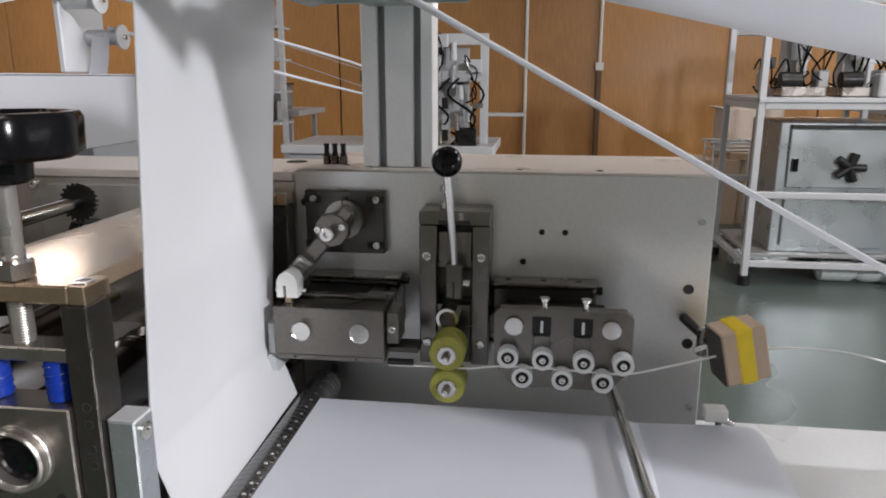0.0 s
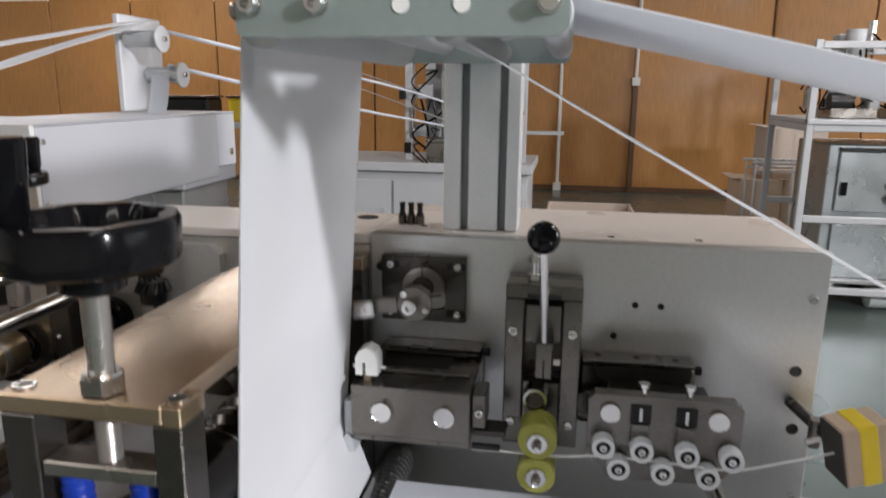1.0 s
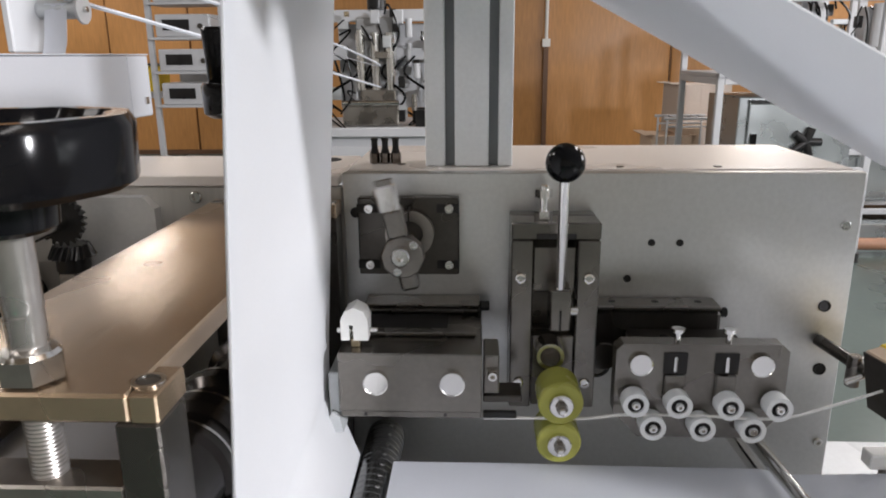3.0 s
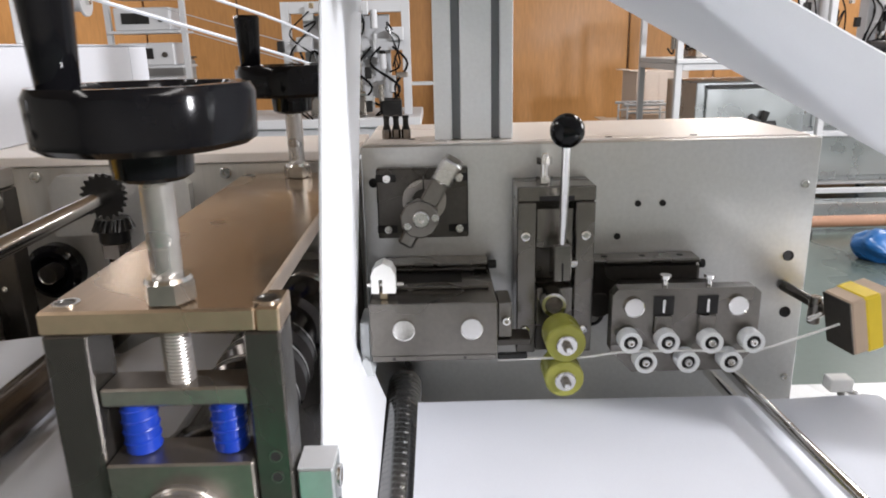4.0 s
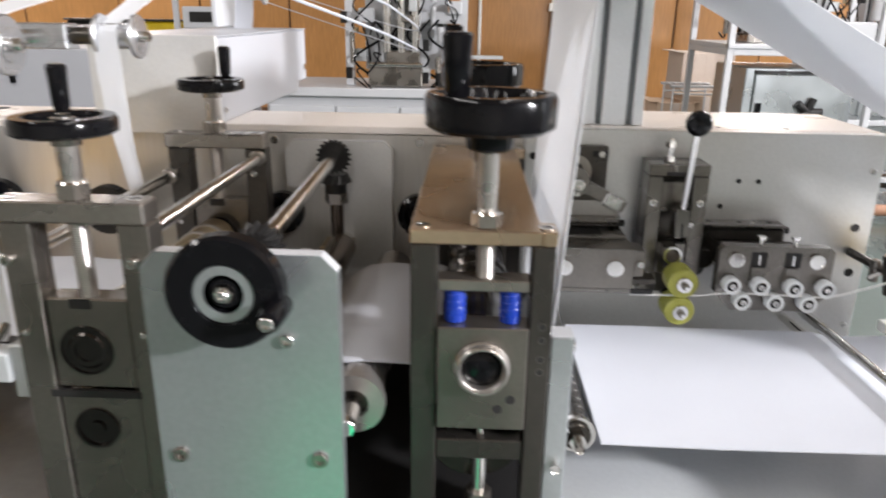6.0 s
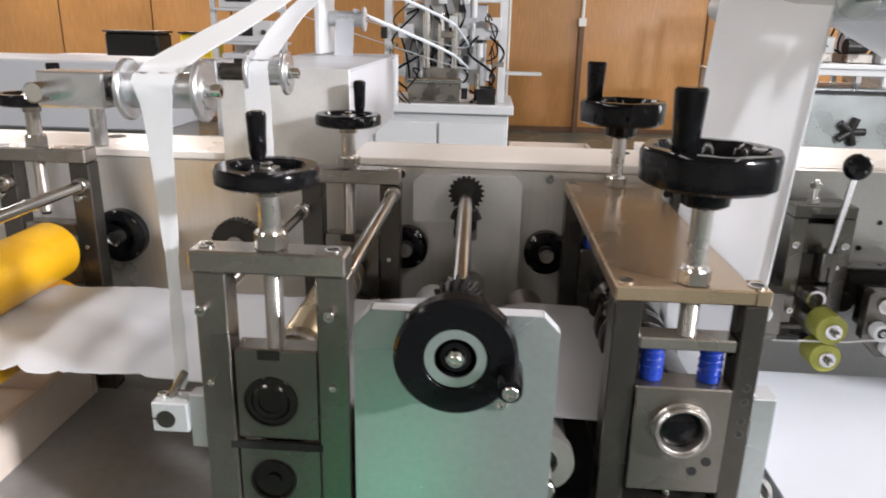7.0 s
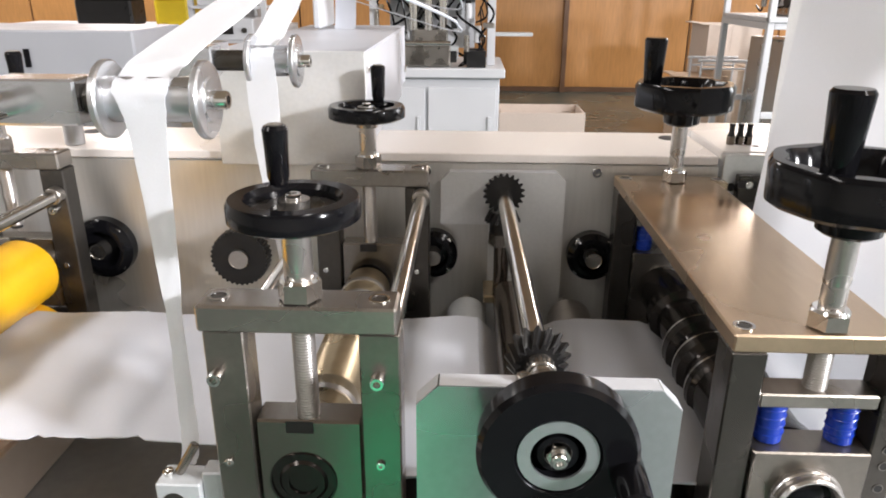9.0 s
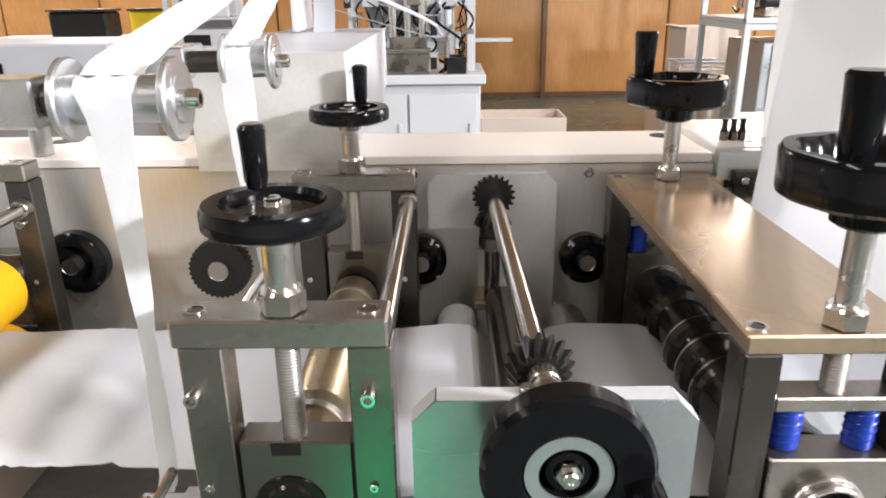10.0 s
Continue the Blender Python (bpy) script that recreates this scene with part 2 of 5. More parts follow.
    def rod(self, a, b, r, seg=20):
        a, b = Vector(a), Vector(b)
        d = b - a
        m = Matrix.Translation(a) @ d.to_track_quat("Z", "Y").to_matrix().to_4x4()
        return self.cyl((0, 0, 0), "z", r, d.length, seg, m=m)

    def wire(self, points, r, seg=8):
        """A round bar along many points."""
        pts = [Vector(p) for p in points]
        rings = []
        for i, p in enumerate(pts):
            d = (pts[min(i + 1, len(pts) - 1)] - pts[max(i - 1, 0)]).normalized()
            side = d.orthogonal().normalized() if not rings else (rings[-1][1] - d * rings[-1][1].dot(d)).normalized()
            up = d.cross(side)
            rings.append(([self.bm.verts.new(p + r * (side * math.cos(2 * math.pi * k / seg) + up * math.sin(2 * math.pi * k / seg))) for k in range(seg)], side))
        for (a, _), (b, _) in zip(rings, rings[1:]):
            for k in range(seg):
                j = (k + 1) % seg
                self.bm.faces.new((a[k], a[j], b[j], b[k])).smooth = True
        self.bm.faces.new(rings[0][0][::-1])
        self.bm.faces.new(rings[-1][0])
        return self

    def sheet(self, path, y0, y1, thick=0.0008, wave=0.0, across=10, rough_edge=0.0, seed=0, tilt=0.0, notches=None, crease=0.0, skew=0.0, drift=0.0):
        """A web of cloth whose side view is the path of (x, z), from y0 to y1."""
        rnd = random.Random(seed)
        pts = [Vector((x, 0, z)) for x, z in path]
        rows_up, rows_dn = [], []
        for i, p in enumerate(pts):
            d = (pts[min(i + 1, len(pts) - 1)] - pts[max(i - 1, 0)]).normalized()
            nrm = Vector((-d.z, 0, d.x))
            e0, e1 = rnd.uniform(-1, 1) * rough_edge, rnd.uniform(-1, 1) * rough_edge
            if notches and i in notches:
                e0, e1 = e0 + notches[i][0], e1 - notches[i][1]
            up, dn = [], []
            for k in range(across + 1):
                y = y0 + e0 + (y1 + e1 - y0 - e0) * k / across + drift * (p.x - pts[0].x)
                w = wave * noise.noise(Vector((p.x * 9, y * 9, p.z * 9 + seed)))
                w += crease * (1 - 2 * abs(noise.noise(Vector((p.x * 21 + y * 16, y * 24 - p.x * 9, seed + 0.5)))))
                q = Vector((p.x + skew * (1 - 2 * k / across), y, p.z - tilt * (1 - k / across))) + nrm * w
                up.append(self.bm.verts.new(q + nrm * thick / 2))
                dn.append(self.bm.verts.new(q - nrm * thick / 2))
            rows_up.append(up), rows_dn.append(dn)
        for rows, flip in ((rows_up, False), (rows_dn, True)):
            for a, b in zip(rows, rows[1:]):
                for k in range(across):
                    q = (a[k], a[k + 1], b[k + 1], b[k])
                    self.bm.faces.new(q[::-1] if flip else q).smooth = True
        for a, b, c, d in zip(rows_up, rows_up[1:], rows_dn, rows_dn[1:]):
            self.bm.faces.new((a[0], b[0], d[0], c[0]))
            self.bm.faces.new((a[-1], c[-1], d[-1], b[-1]))
        for up, dn in ((rows_up[0], rows_dn[0]), (rows_up[-1], rows_dn[-1])):
            for k in range(across):
                self.bm.faces.new((up[k], up[k + 1], dn[k + 1], dn[k]))
        return self


def curve(points, n=8):
    """Points of a smooth line through the given ones."""
    pts = [Vector(p) for p in points]
    out = []
    for i in range(len(pts) - 1):
        p0, p1, p2, p3 = pts[max(i - 1, 0)], pts[i], pts[i + 1], pts[min(i + 2, len(pts) - 1)]
        for k in range(n):
            t = k / n
            out.append(0.5 * ((2 * p1) + (p2 - p0) * t + (2 * p0 - 5 * p1 + 4 * p2 - p3) * t * t + (3 * p1 - p0 - 3 * p2 + p3) * t ** 3))
    out.append(pts[-1])
    return [tuple(p) for p in out]


def crisp(bm):
    """Edges that turn by more than 32 degrees stay sharp in the shading."""
    for e in bm.edges:
        if len(e.link_faces) == 2 and e.calc_face_angle(0.0) > 0.56:
            e.smooth = False


def thing(name, base, label, category, group="", kind=""):
    ob = new(name)
    ob.empty_display_size = 0.02
    ob.location = base
    return tagged(ob, label, category, group, kind)


def root_of(ob):
    while ob.parent:
        ob = ob.parent
    return ob


def part(name, shape, mat, parent, label=""):
    """One mesh object under a thing or a part; the shape is given in world metres."""
    bm = shape.bm
    bmesh.ops.translate(bm, verts=bm.verts, vec=-root_of(parent).location)
    bmesh.ops.recalc_face_normals(bm, faces=bm.faces)
    crisp(bm)
    mesh = bpy.data.meshes.new(name)
    bm.to_mesh(mesh)
    bm.free()
    mesh.materials.append(mat)
    ob = new(name, mesh)
    ob.parent = parent
    return tagged(ob, label)


def solid(name, shape, mat, label, category, kind="", group=""):
    """A thing of one mesh."""
    bm = shape.bm
    bmesh.ops.recalc_face_normals(bm, faces=bm.faces)
    crisp(bm)
    mesh = bpy.data.meshes.new(name)
    bm.to_mesh(mesh)
    bm.free()
    mesh.materials.append(mat)
    return tagged(new(name, mesh), label, category, group, kind)


def socket_screw(x, y, z, axis, r, h, parent, mat=None, name="screw"):
    """A cap screw whose head stands proud along the axis by h, with a hexagon socket."""
    sg = 1 if h > 0 else -1
    s = Shape().lathe([(r, 0), (r, h * 0.85), (r * 0.88, h), (r * 0.52, h), (r * 0.5, h * 0.35), (0.0001, h * 0.35)], (x, y, z), axis, 16)
    return part(name, s, mat or CHROME, parent)


# ---- the hall ----
def hall():
    solid("floor", Shape().box(-9, 8, -6, 12.2, -0.1, 0, 0), EPOXY, "grey-green glossy epoxy factory floor", "floor", "structure")
    # unseen green slab, added so that the steel plates mirror green
    fm = thing("floor_mat", (-0.65, -1.16, 0), "unseen bright green slab added on the floor to tint the plates' reflections", "mat")
    part("mat", Shape().box(-0.78, -0.52, -1.62, -0.70, 0.0, 0.012, 0.003), GREEN_REFLECTOR, fm)
    solid("wall_left", Shape().box(-9.2, -9, -6, 12.2, 0, 4, 0), WALL_PAINT, "off-white painted hall wall", "wall", "structure")
    right = Shape()
    right.box(8, 8.2, -6, 0.5, 0, 4, 0).box(8, 8.2, 5.9, 12.2, 0, 4, 0).box(8, 8.2, 0.5, 5.9, 0, 1.8, 0).box(8, 8.2, 0.5, 5.9, 3.85, 4, 0)
    solid("wall_right", right, WALL_PAINT, "off-white painted hall wall with a wide window opening", "wall", "structure")
    solid("wall_front", Shape().box(-9, 8, -6.2, -6, 0, 4, 0), WALL_PAINT, "off-white painted hall wall", "wall", "structure")
    back = Shape().box(-9, 8, 12.2, 12.4, 0, 4, 0)
    solid("wall_back", back, BACK_PAINT, "yellowish tan hall wall behind the plywood partition", "wall", "structure")
    solid("ceiling", Shape().box(-9.2, 8.2, -6.2, 12.4, 4, 4.1, 0), CONCRETE, "warm beige sheet ceiling", "ceiling", "structure")
    win = thing("window_1", (8.05, 3.2, 1.8), "wide bright window with slim frames", "window", kind="structure")
    part("pane", Shape().box(8.16, 8.18, 0.5, 5.9, 1.8, 3.85, 0), SKY_GLOW, win)
    fr = Shape()
    for y in (0.53, 1.85, 3.2, 4.55, 5.87):
        fr.box(8.06, 8.12, y - 0.03, y + 0.03, 1.8, 3.85)
    fr.box(8.06, 8.12, 0.5, 5.9, 1.8, 1.86).box(8.06, 8.12, 0.5, 5.9, 3.79, 3.85)
    part("window_frame", fr, WHITE, win)
    first = None
    for lx, ly in CEILING_LAMPS:
        if first is None:
            first = thing("ceiling_lamp", (lx, ly, 3.62), "long white ceiling lamp with a bright diffuser, added out of view", "ceiling lamp", "ceiling lamps")
            part("housing", Shape().box(lx - 0.27, lx + 0.27, ly - 1.15, ly + 1.15, 3.64, 3.72), WHITE, first)
            part("diffuser", Shape().box(lx - 0.25, lx + 0.25, ly - 1.1, ly + 1.1, 3.62, 3.638), LAMP_GLOW, first)
            part("hanger", Shape().cyl((lx, ly, 3.72), "z", 0.01, 0.28), STEEL, first)
        else:
            copy_thing(first, pose(lx, ly, 3.62))
    fx, fy, fz = FLOODLIGHT
    fl = thing("floodlight", (fx, fy, fz + 0.1), "square grey floodlight hung from the ceiling", "floodlight")
    m = look((fx, fy, fz), (0, 0.5, 1.05))
    part("housing", Shape().box(-0.22, 0.22, -0.22, 0.22, 0.03, 0.12, 0.01, m=m), GREY_BOX, fl)
    part("rod", Shape().cyl((fx + 0.06, fy - 0.05, fz + 0.12), "z", 0.012, 3.999 - fz - 0.12), GREY_BOX, fl)
    # narrow dark slots high in the back wall
    for x0, x1 in ((-2.9, -2.2), (-1.75, 0.0), (-4.6, -4.2)):
        w = thing("window_2", (x0, 12.2, 2.9), "narrow dark strip window high in the back wall", "window", kind="structure")
        part("pane", Shape().box(x0, x1, 12.17, 12.195, 2.86, 3.12, 0), PIT, w)
        part("window_sill", Shape().box(x0 - 0.04, x1 + 0.04, 12.12, 12.195, 2.80, 2.855), WALL_PAINT, w)


def partition():
    """The plywood hoarding across the hall, panel by panel."""
    p = thing("plywood_partition", (0.5, 9.7, 0), "tall orange-brown varnished plywood partition with dark joints", "partition", kind="structure")
    seams = [-9.0, -7.6, -6.3, -5.0, -3.9, -2.7, -1.45, -0.16, 0.79, 2.40, 3.55, 4.75, 6.0, 8.0]
    for i, (a, b) in enumerate(zip(seams, seams[1:])):
        top = 2.52 + (0.03 if i % 2 else 0.0)
        part("panel", Shape().box(a + 0.012, b - 0.012, 9.70 + 0.006 * (i % 3), 9.74, 0.06, top, 0.004), PLY, p)
        part("batten", Shape().box(b - 0.04, b + 0.012, 9.745, 9.79, 0, 2.48), PLY_EDGE, p)
    part("kick_board", Shape().box(-9, 8, 9.69, 9.70, 0, 0.06), PLY_EDGE, p)
    part("top_rail", Shape().box(-9, 8, 9.745, 9.80, 2.40, 2.50), PLY_EDGE, p)
    for x, z0, z1, mat in ((-0.16, 0.0, 3.9, PIPE_W), (0.79, 1.38, 3.95, PIPE_W), (-2.72, 2.4, 3.95, STEEL_DARK)):
        d = thing("wall_conduit", (x, 9.66, z0), "slim pale conduit pipe fixed to the plywood partition", "conduit")
        part("pipe", Shape().cyl((x, 9.655, z0), "z", 0.022, z1 - z0), mat, d)
        part("clip", Shape().box(x - 0.05, x + 0.05, 9.62, 9.69, z0, z0 + 0.1), PIPE_W, d)
    d = thing("wall_post", (0.79, 9.66, 0), "dark brown wooden post on the partition joint", "post")
    part("post", Shape().box(0.76, 0.82, 9.64, 9.69, 0, 1.37), PLY_EDGE, d)
    # stair beyond the partition, far right
    st = thing("stair", (4.0, 11.4, 2.6), "far white steel stair with a sloping rail", "stair")
    for k in range(7):
        part("step", Shape().box(3.2 + 0.28 * k, 3.5 + 0.28 * k, 11.0, 12.195, 3.05 - 0.17 * k, 3.09 - 0.17 * k), WHITE, st)
        part("riser", Shape().box(3.2 + 0.28 * k, 3.22 + 0.28 * k, 11.0, 12.195, 3.09 - 0.17 * k, 3.22 - 0.17 * k), GREY_BOX, st)
    part("rail", Shape().rod((3.2, 11.0, 4.0), (5.2, 11.0, 2.9), 0.03), GREY_BOX, st)


def clutter(owner, x0, x1, y0, y1, z0, z1, n, seed):
    """Small fittings, brackets, rods and hoses that crowd a machine head."""
    rnd = random.Random(seed)
    for k in range(n):
        x, y, z = rnd.uniform(x0, x1), rnd.uniform(y0, y1), rnd.uniform(z0, z1)
        pick = rnd.random()
        if pick < 0.28:
            pts = curve([(x, y, z), (x + rnd.uniform(-0.09, 0.09), y - 0.05, z + rnd.uniform(-0.04, 0.1)), (x + rnd.uniform(-0.13, 0.13), y - 0.03, z - rnd.uniform(0.06, 0.2)), (x + rnd.uniform(-0.05, 0.05), y, max(z0, z - 0.25))], 5)
            part("hose", Shape().wire(pts, rnd.uniform(0.004, 0.007), 6), BLACK, owner)
        elif pick < 0.5:
            w, h = rnd.uniform(0.02, 0.06), rnd.uniform(0.02, 0.09)
            part("bracket", Shape().box(x - w, x + w, y, y + 0.04, z - h / 2, z + h / 2, 0.004), rnd.choice((WHITE, ALU, STEEL)), owner)
        elif pick < 0.68:
            part("valve", Shape().box(x - 0.02, x + 0.02, y - 0.02, y + 0.02, z - 0.035, z + 0.035, 0.004), BLACK_OX, owner)
        elif pick < 0.86:
            part("cylinder", Shape().cyl((x, y, z - 0.06), "z", rnd.uniform(0.012, 0.026), rnd.uniform(0.08, 0.2), 14), rnd.choice((CHROME, WHITE, STEEL)), owner)
        else:
            part("fitting", Shape().hexagon((x, y, z), "z", 0.016, 0.03), BRASS, owner)


def bench_machine():
    """White cabinet bench with a sewing-like welding station under a gantry."""
    c = thing("bench_cabinet", (-0.85, 4.8, 0), "white painted steel bench cabinet with two flat doors", "cabinet")
    part("body", Shape().box(-1.60, -0.27, 4.52, 5.2, 0.05, 0.80, 0.006), WHITE, c)
    part("worktop", Shape().box(-1.64, -0.24, 4.47, 5.25, 0.802, 0.86, 0.006), WHITE, c)
    for a, b in ((-1.58, -1.16), (-1.14, -0.74), (-0.72, -0.29)):
        d = part("door", Shape().box(a, b, 4.498, 4.518, 0.1, 0.74, 0.004), WHITE, c)
        part("handle", Shape().box(b - 0.05, b - 0.03, 4.48, 4.497, 0.46, 0.56), WHITE, d)
    part("plinth", Shape().box(-1.55, -0.3, 4.56, 5.16, 0, 0.05), GREY_BOX, c)
    part("side_shelf", Shape().box(-0.2995, -0.06, 4.7, 4.8, 1.04, 1.06), ALU, c)
    g = thing("welding_station", (-0.75, 5.2, 0.80), "white gantry frame with cylinders and black hoses on the bench", "machine")
    part("post", Shape().box(-1.12, -1.07, 5.18, 5.26, 0.80, 1.5), WHITE, g)
    part("post", Shape().box(-0.37, -0.32, 5.18, 5.26, 0.80, 1.5), WHITE, g)
    part("crossbar", Shape().box(-1.069, -0.371, 5.18, 5.26, 1.20, 1.27), WHITE, g)
    part("crossbar", Shape().box(-1.069, -0.371, 5.18, 5.26, 1.43, 1.5), WHITE, g)
    part("carriage", Shape().box(-0.86, -0.62, 5.10, 5.18, 1.10, 1.45, 0.008), GREY_BOX, g)
    for x in (-0.83, -0.74, -0.65):
        part("cylinder", Shape().cyl((x, 5.07, 1.02), "z", 0.028, 0.34), CHROME, g)
    part("head", Shape().box(-0.84, -0.62, 5.05, 5.2, 0.94, 1.03, 0.008), STEEL, g)
    part("anvil", Shape().box(-0.95, -0.60, 5.02, 5.25, 0.805, 0.93, 0.01), STEEL, g)
    part("anvil_bar", Shape().cyl((-0.95, 5.03, 0.945), "x", 0.016, 0.35), CHROME, g)
    rnd = random.Random(5)
    for k in range(9):
        x = -1.02 + 0.075 * k + rnd.uniform(-0.02, 0.02)
        pts = curve([(x, 5.15, 1.22), (x + rnd.uniform(-0.1, 0.1), 5.06, 1.12), (x + rnd.uniform(-0.12, 0.12), 5.08, 0.98), (x + rnd.uniform(-0.06, 0.06), 5.14, 0.86)], 5)
        part("hose", Shape().wire(pts, 0.008, 6), BLACK, g)
    part("motor", Shape().cyl((-0.52, 5.12, 0.86), "x", 0.05, 0.13), BLACK_OX, g)
    part("valve_block", Shape().box(-0.5, -0.38, 5.03, 5.1, 0.80, 0.9), BLACK_OX, g)
    part("upper_motor", Shape().cyl((-0.74, 5.2, 1.5), "z", 0.06, 0.2), BLACK_OX, g)
    clutter(g, -1.1, -0.36, 5.0, 5.2, 0.86, 1.48, 46, 21)
    part("back_panel", Shape().box(-1.0, -0.45, 5.27, 5.30, 0.9, 1.42, 0.004), WHITE, g)
    g.location += Vector((0.02, -0.5, 0.061))
    # open cardboard crate on the floor
    b = thing("open_box", (0.18, 6.45, 0), "open pale cardboard box on the floor", "box")
    part("side", Shape().box(-0.19, 0.56, 6.20, 6.22, 0, 0.3, 0.002), PINK_CARD, b)
    part("side", Shape().box(-0.19, 0.56, 6.68, 6.70, 0, 0.3, 0.002), PINK_CARD, b)
    part("end", Shape().box(-0.19, -0.17, 6.222, 6.678, 0, 0.3, 0.002), PINK_CARD, b)
    part("end", Shape().box(0.54, 0.56, 6.222, 6.678, 0, 0.3, 0.002), PINK_CARD, b)
    part("bottom", Shape().box(-0.168, 0.538, 6.222, 6.678, 0, 0.02, 0), CARD, b)


def stacked_boxes():
    for x0, x1, y0, y1, z0, z1, mat, label in (
            (1.45, 1.80, 6.5, 6.95, 0, 0.60, CARD, "tall tan cardboard carton on the floor"),
            (1.72, 2.10, 6.55, 7.0, 0, 0.66, CARD, "tan cardboard carton beside another carton"),
            (1.80, 2.30, 7.05, 7.6, 0, 1.02, PINK_CARD, "large pale carton behind smaller cartons")):
        c = thing("carton", ((x0 + x1) / 2, (y0 + y1) / 2, z0), label, "carton", "cartons by the partition")
        part("body", Shape().box(x0, x1, y0, y1, z0, z1 - 0.02, 0.004), mat, c)
        part("flap", Shape().box(x0 - 0.07, x0 + 0.02, y0, y1, z1 - 0.018, z1 - 0.01, 0.001), mat, c)
        part("flap", Shape().box(x1 - 0.02, x1 + 0.05, y0, y1, z1 - 0.018, z1 - 0.01, 0.001), mat, c)
        part("tape", Shape().box((x0 + x1) / 2 - 0.03, (x0 + x1) / 2 + 0.03, y0 - 0.003, y0 - 0.001, z0 + 0.1, z1 - 0.02, 0), PINK_CARD, c)


def wire_stand():
    s = thing("wire_stand", (1.65, 6.2, 0), "small white wire stand on the floor before the partition", "stand")
    for x in (1.47, 1.84):
        for y in (6.1, 6.4):
            part("leg", Shape().cyl((x, y, 0), "z", 0.009, 0.76, 8), WHITE, s)
    for y in (6.1, 6.4):
        part("rail", Shape().cyl((1.44, y, 0.765), "x", 0.012, 0.43, 8), WHITE, s)
        part("rail", Shape().cyl((1.47, y, 0.70), "x", 0.008, 0.37, 8), WHITE, s)
    for k in range(6):
        part("bar", Shape().cyl((1.50 + 0.062 * k, 6.1, 0.765), "y", 0.007, 0.3, 8), WHITE, s)


def frame_machine(ox, oy, w, h, shelf_z, label):
    """A machine in a white tube frame with a grey cabinet and two heads."""
    f = thing("welding_machine", (ox, oy, 0), label, "machine", "machines in the hall")
    d = 0.8
    t = 0.04
    for x in (ox, ox + w):
        for y in (oy, oy + d):
            part("post", Shape().box(x - t / 2, x + t / 2, y - t / 2, y + t / 2, 0.06, h, 0.004), WHITE, f)
            part("foot", Shape().cyl((x, y, 0), "z", 0.04, 0.058), BLACK_OX, f)
    for y in (oy, oy + d):
        for z in (0.14, 0.58, shelf_z, h - 0.03):
            part("rail", Shape().box(ox + t / 2, ox + w - t / 2, y - t / 2, y + t / 2, z - t / 2, z + t / 2, 0.004), WHITE, f)
    for x in (ox, ox + w):
        for z in (0.14, shelf_z):
            part("side_rail", Shape().box(x - t / 2, x + t / 2, oy + t / 2, oy + d - t / 2, z - t / 2, z + t / 2, 0.004), WHITE, f)
    part("deck", Shape().box(ox - 0.02, ox + w + 0.02, oy - 0.03, oy + d, shelf_z + 0.021, shelf_z + 0.05, 0.004), WHITE, f)
    part("lower_shelf", Shape().box(ox + 0.02, ox + w - 0.02, oy + 0.03, oy + d - 0.03, 0.18, 0.2, 0.003), GREY_BOX, f)
    c = thing("control_cabinet", (ox + w * 0.6, oy + 0.3, 0.2), "grey steel control cabinet under the machine deck", "cabinet", "machines in the hall")
    part("body", Shape().box(ox + 0.16, ox + w - 0.05, oy + 0.1, oy + d - 0.1, 0.2, shelf_z - 0.10, 0.006), GALV, c)
    part("door", Shape().box(ox + 0.22, ox + w - 0.1, oy + 0.075, oy + 0.098, 0.62, shelf_z - 0.14, 0.004), GALV, c)
    part("drawer", Shape().box(ox + 0.22, ox + w - 0.1, oy + 0.075, oy + 0.098, 0.24, 0.54, 0.004), GALV, c)
    part("gasket", Shape().box(ox + 0.22, ox + w - 0.1, oy + 0.07, oy + 0.098, shelf_z - 0.135, shelf_z - 0.115, 0), BLACK_OX, c)
    part("handle", Shape().box(ox + 0.24, ox + 0.27, oy + 0.05, oy + 0.074, 0.72, 0.8), BLACK, c)
    for k in range(5):
        a = 2 * math.pi * k / 5
        part("grip", Shape().rod((ox + w * 0.62, oy + 0.05, 0.75), (ox + w * 0.62 + 0.09 * math.cos(a), oy + 0.05, 0.75 + 0.09 * math.sin(a)), 0.025), BLACK_OX, c)
    rnd = random.Random(int(100 * ox))
    z0 = shelf_z + 0.052
    for k in range(2):
        x = ox + w * (0.28 + 0.38 * k)
        hd = part("welding_head", Shape().box(x - 0.05, x + 0.09, oy + 0.32, oy + 0.44, z0, z0 + 0.5, 0.006), WHITE, f)
        part("cylinder", Shape().cyl((x + 0.02, oy + 0.25, z0 + 0.22), "z", 0.055, 0.3), WHITE, hd)
        part("horn", Shape().cyl((x + 0.02, oy + 0.25, z0 + 0.08), "z", 0.025, 0.14), CHROME, hd)
        part("jig", Shape().box(x - 0.12, x + 0.14, oy + 0.1, oy + 0.4, z0 + 0.001, z0 + 0.06, 0.006), STEEL, hd)
        part("motor", Shape().cyl((x - 0.12, oy + 0.15, z0 + 0.1), "x", 0.05, 0.12), BLACK_OX, hd)
        part("clamp", Shape().box(x + 0.1, x + 0.17, oy + 0.15, oy + 0.28, z0 + 0.05, z0 + 0.16, 0.01), GREY_BOX, hd)
        for j in range(5):
            px = x + rnd.uniform(-0.12, 0.14)
            pts = curve([(px, oy + 0.3, z0 + 0.5), (px + rnd.uniform(-0.1, 0.1), oy + 0.18, z0 + 0.36), (px + rnd.uniform(-0.08, 0.08), oy + 0.2, z0 + 0.16), (px, oy + 0.26, z0 + 0.04)], 5)
            part("hose", Shape().wire(pts, 0.0065, 6), BLACK, hd)
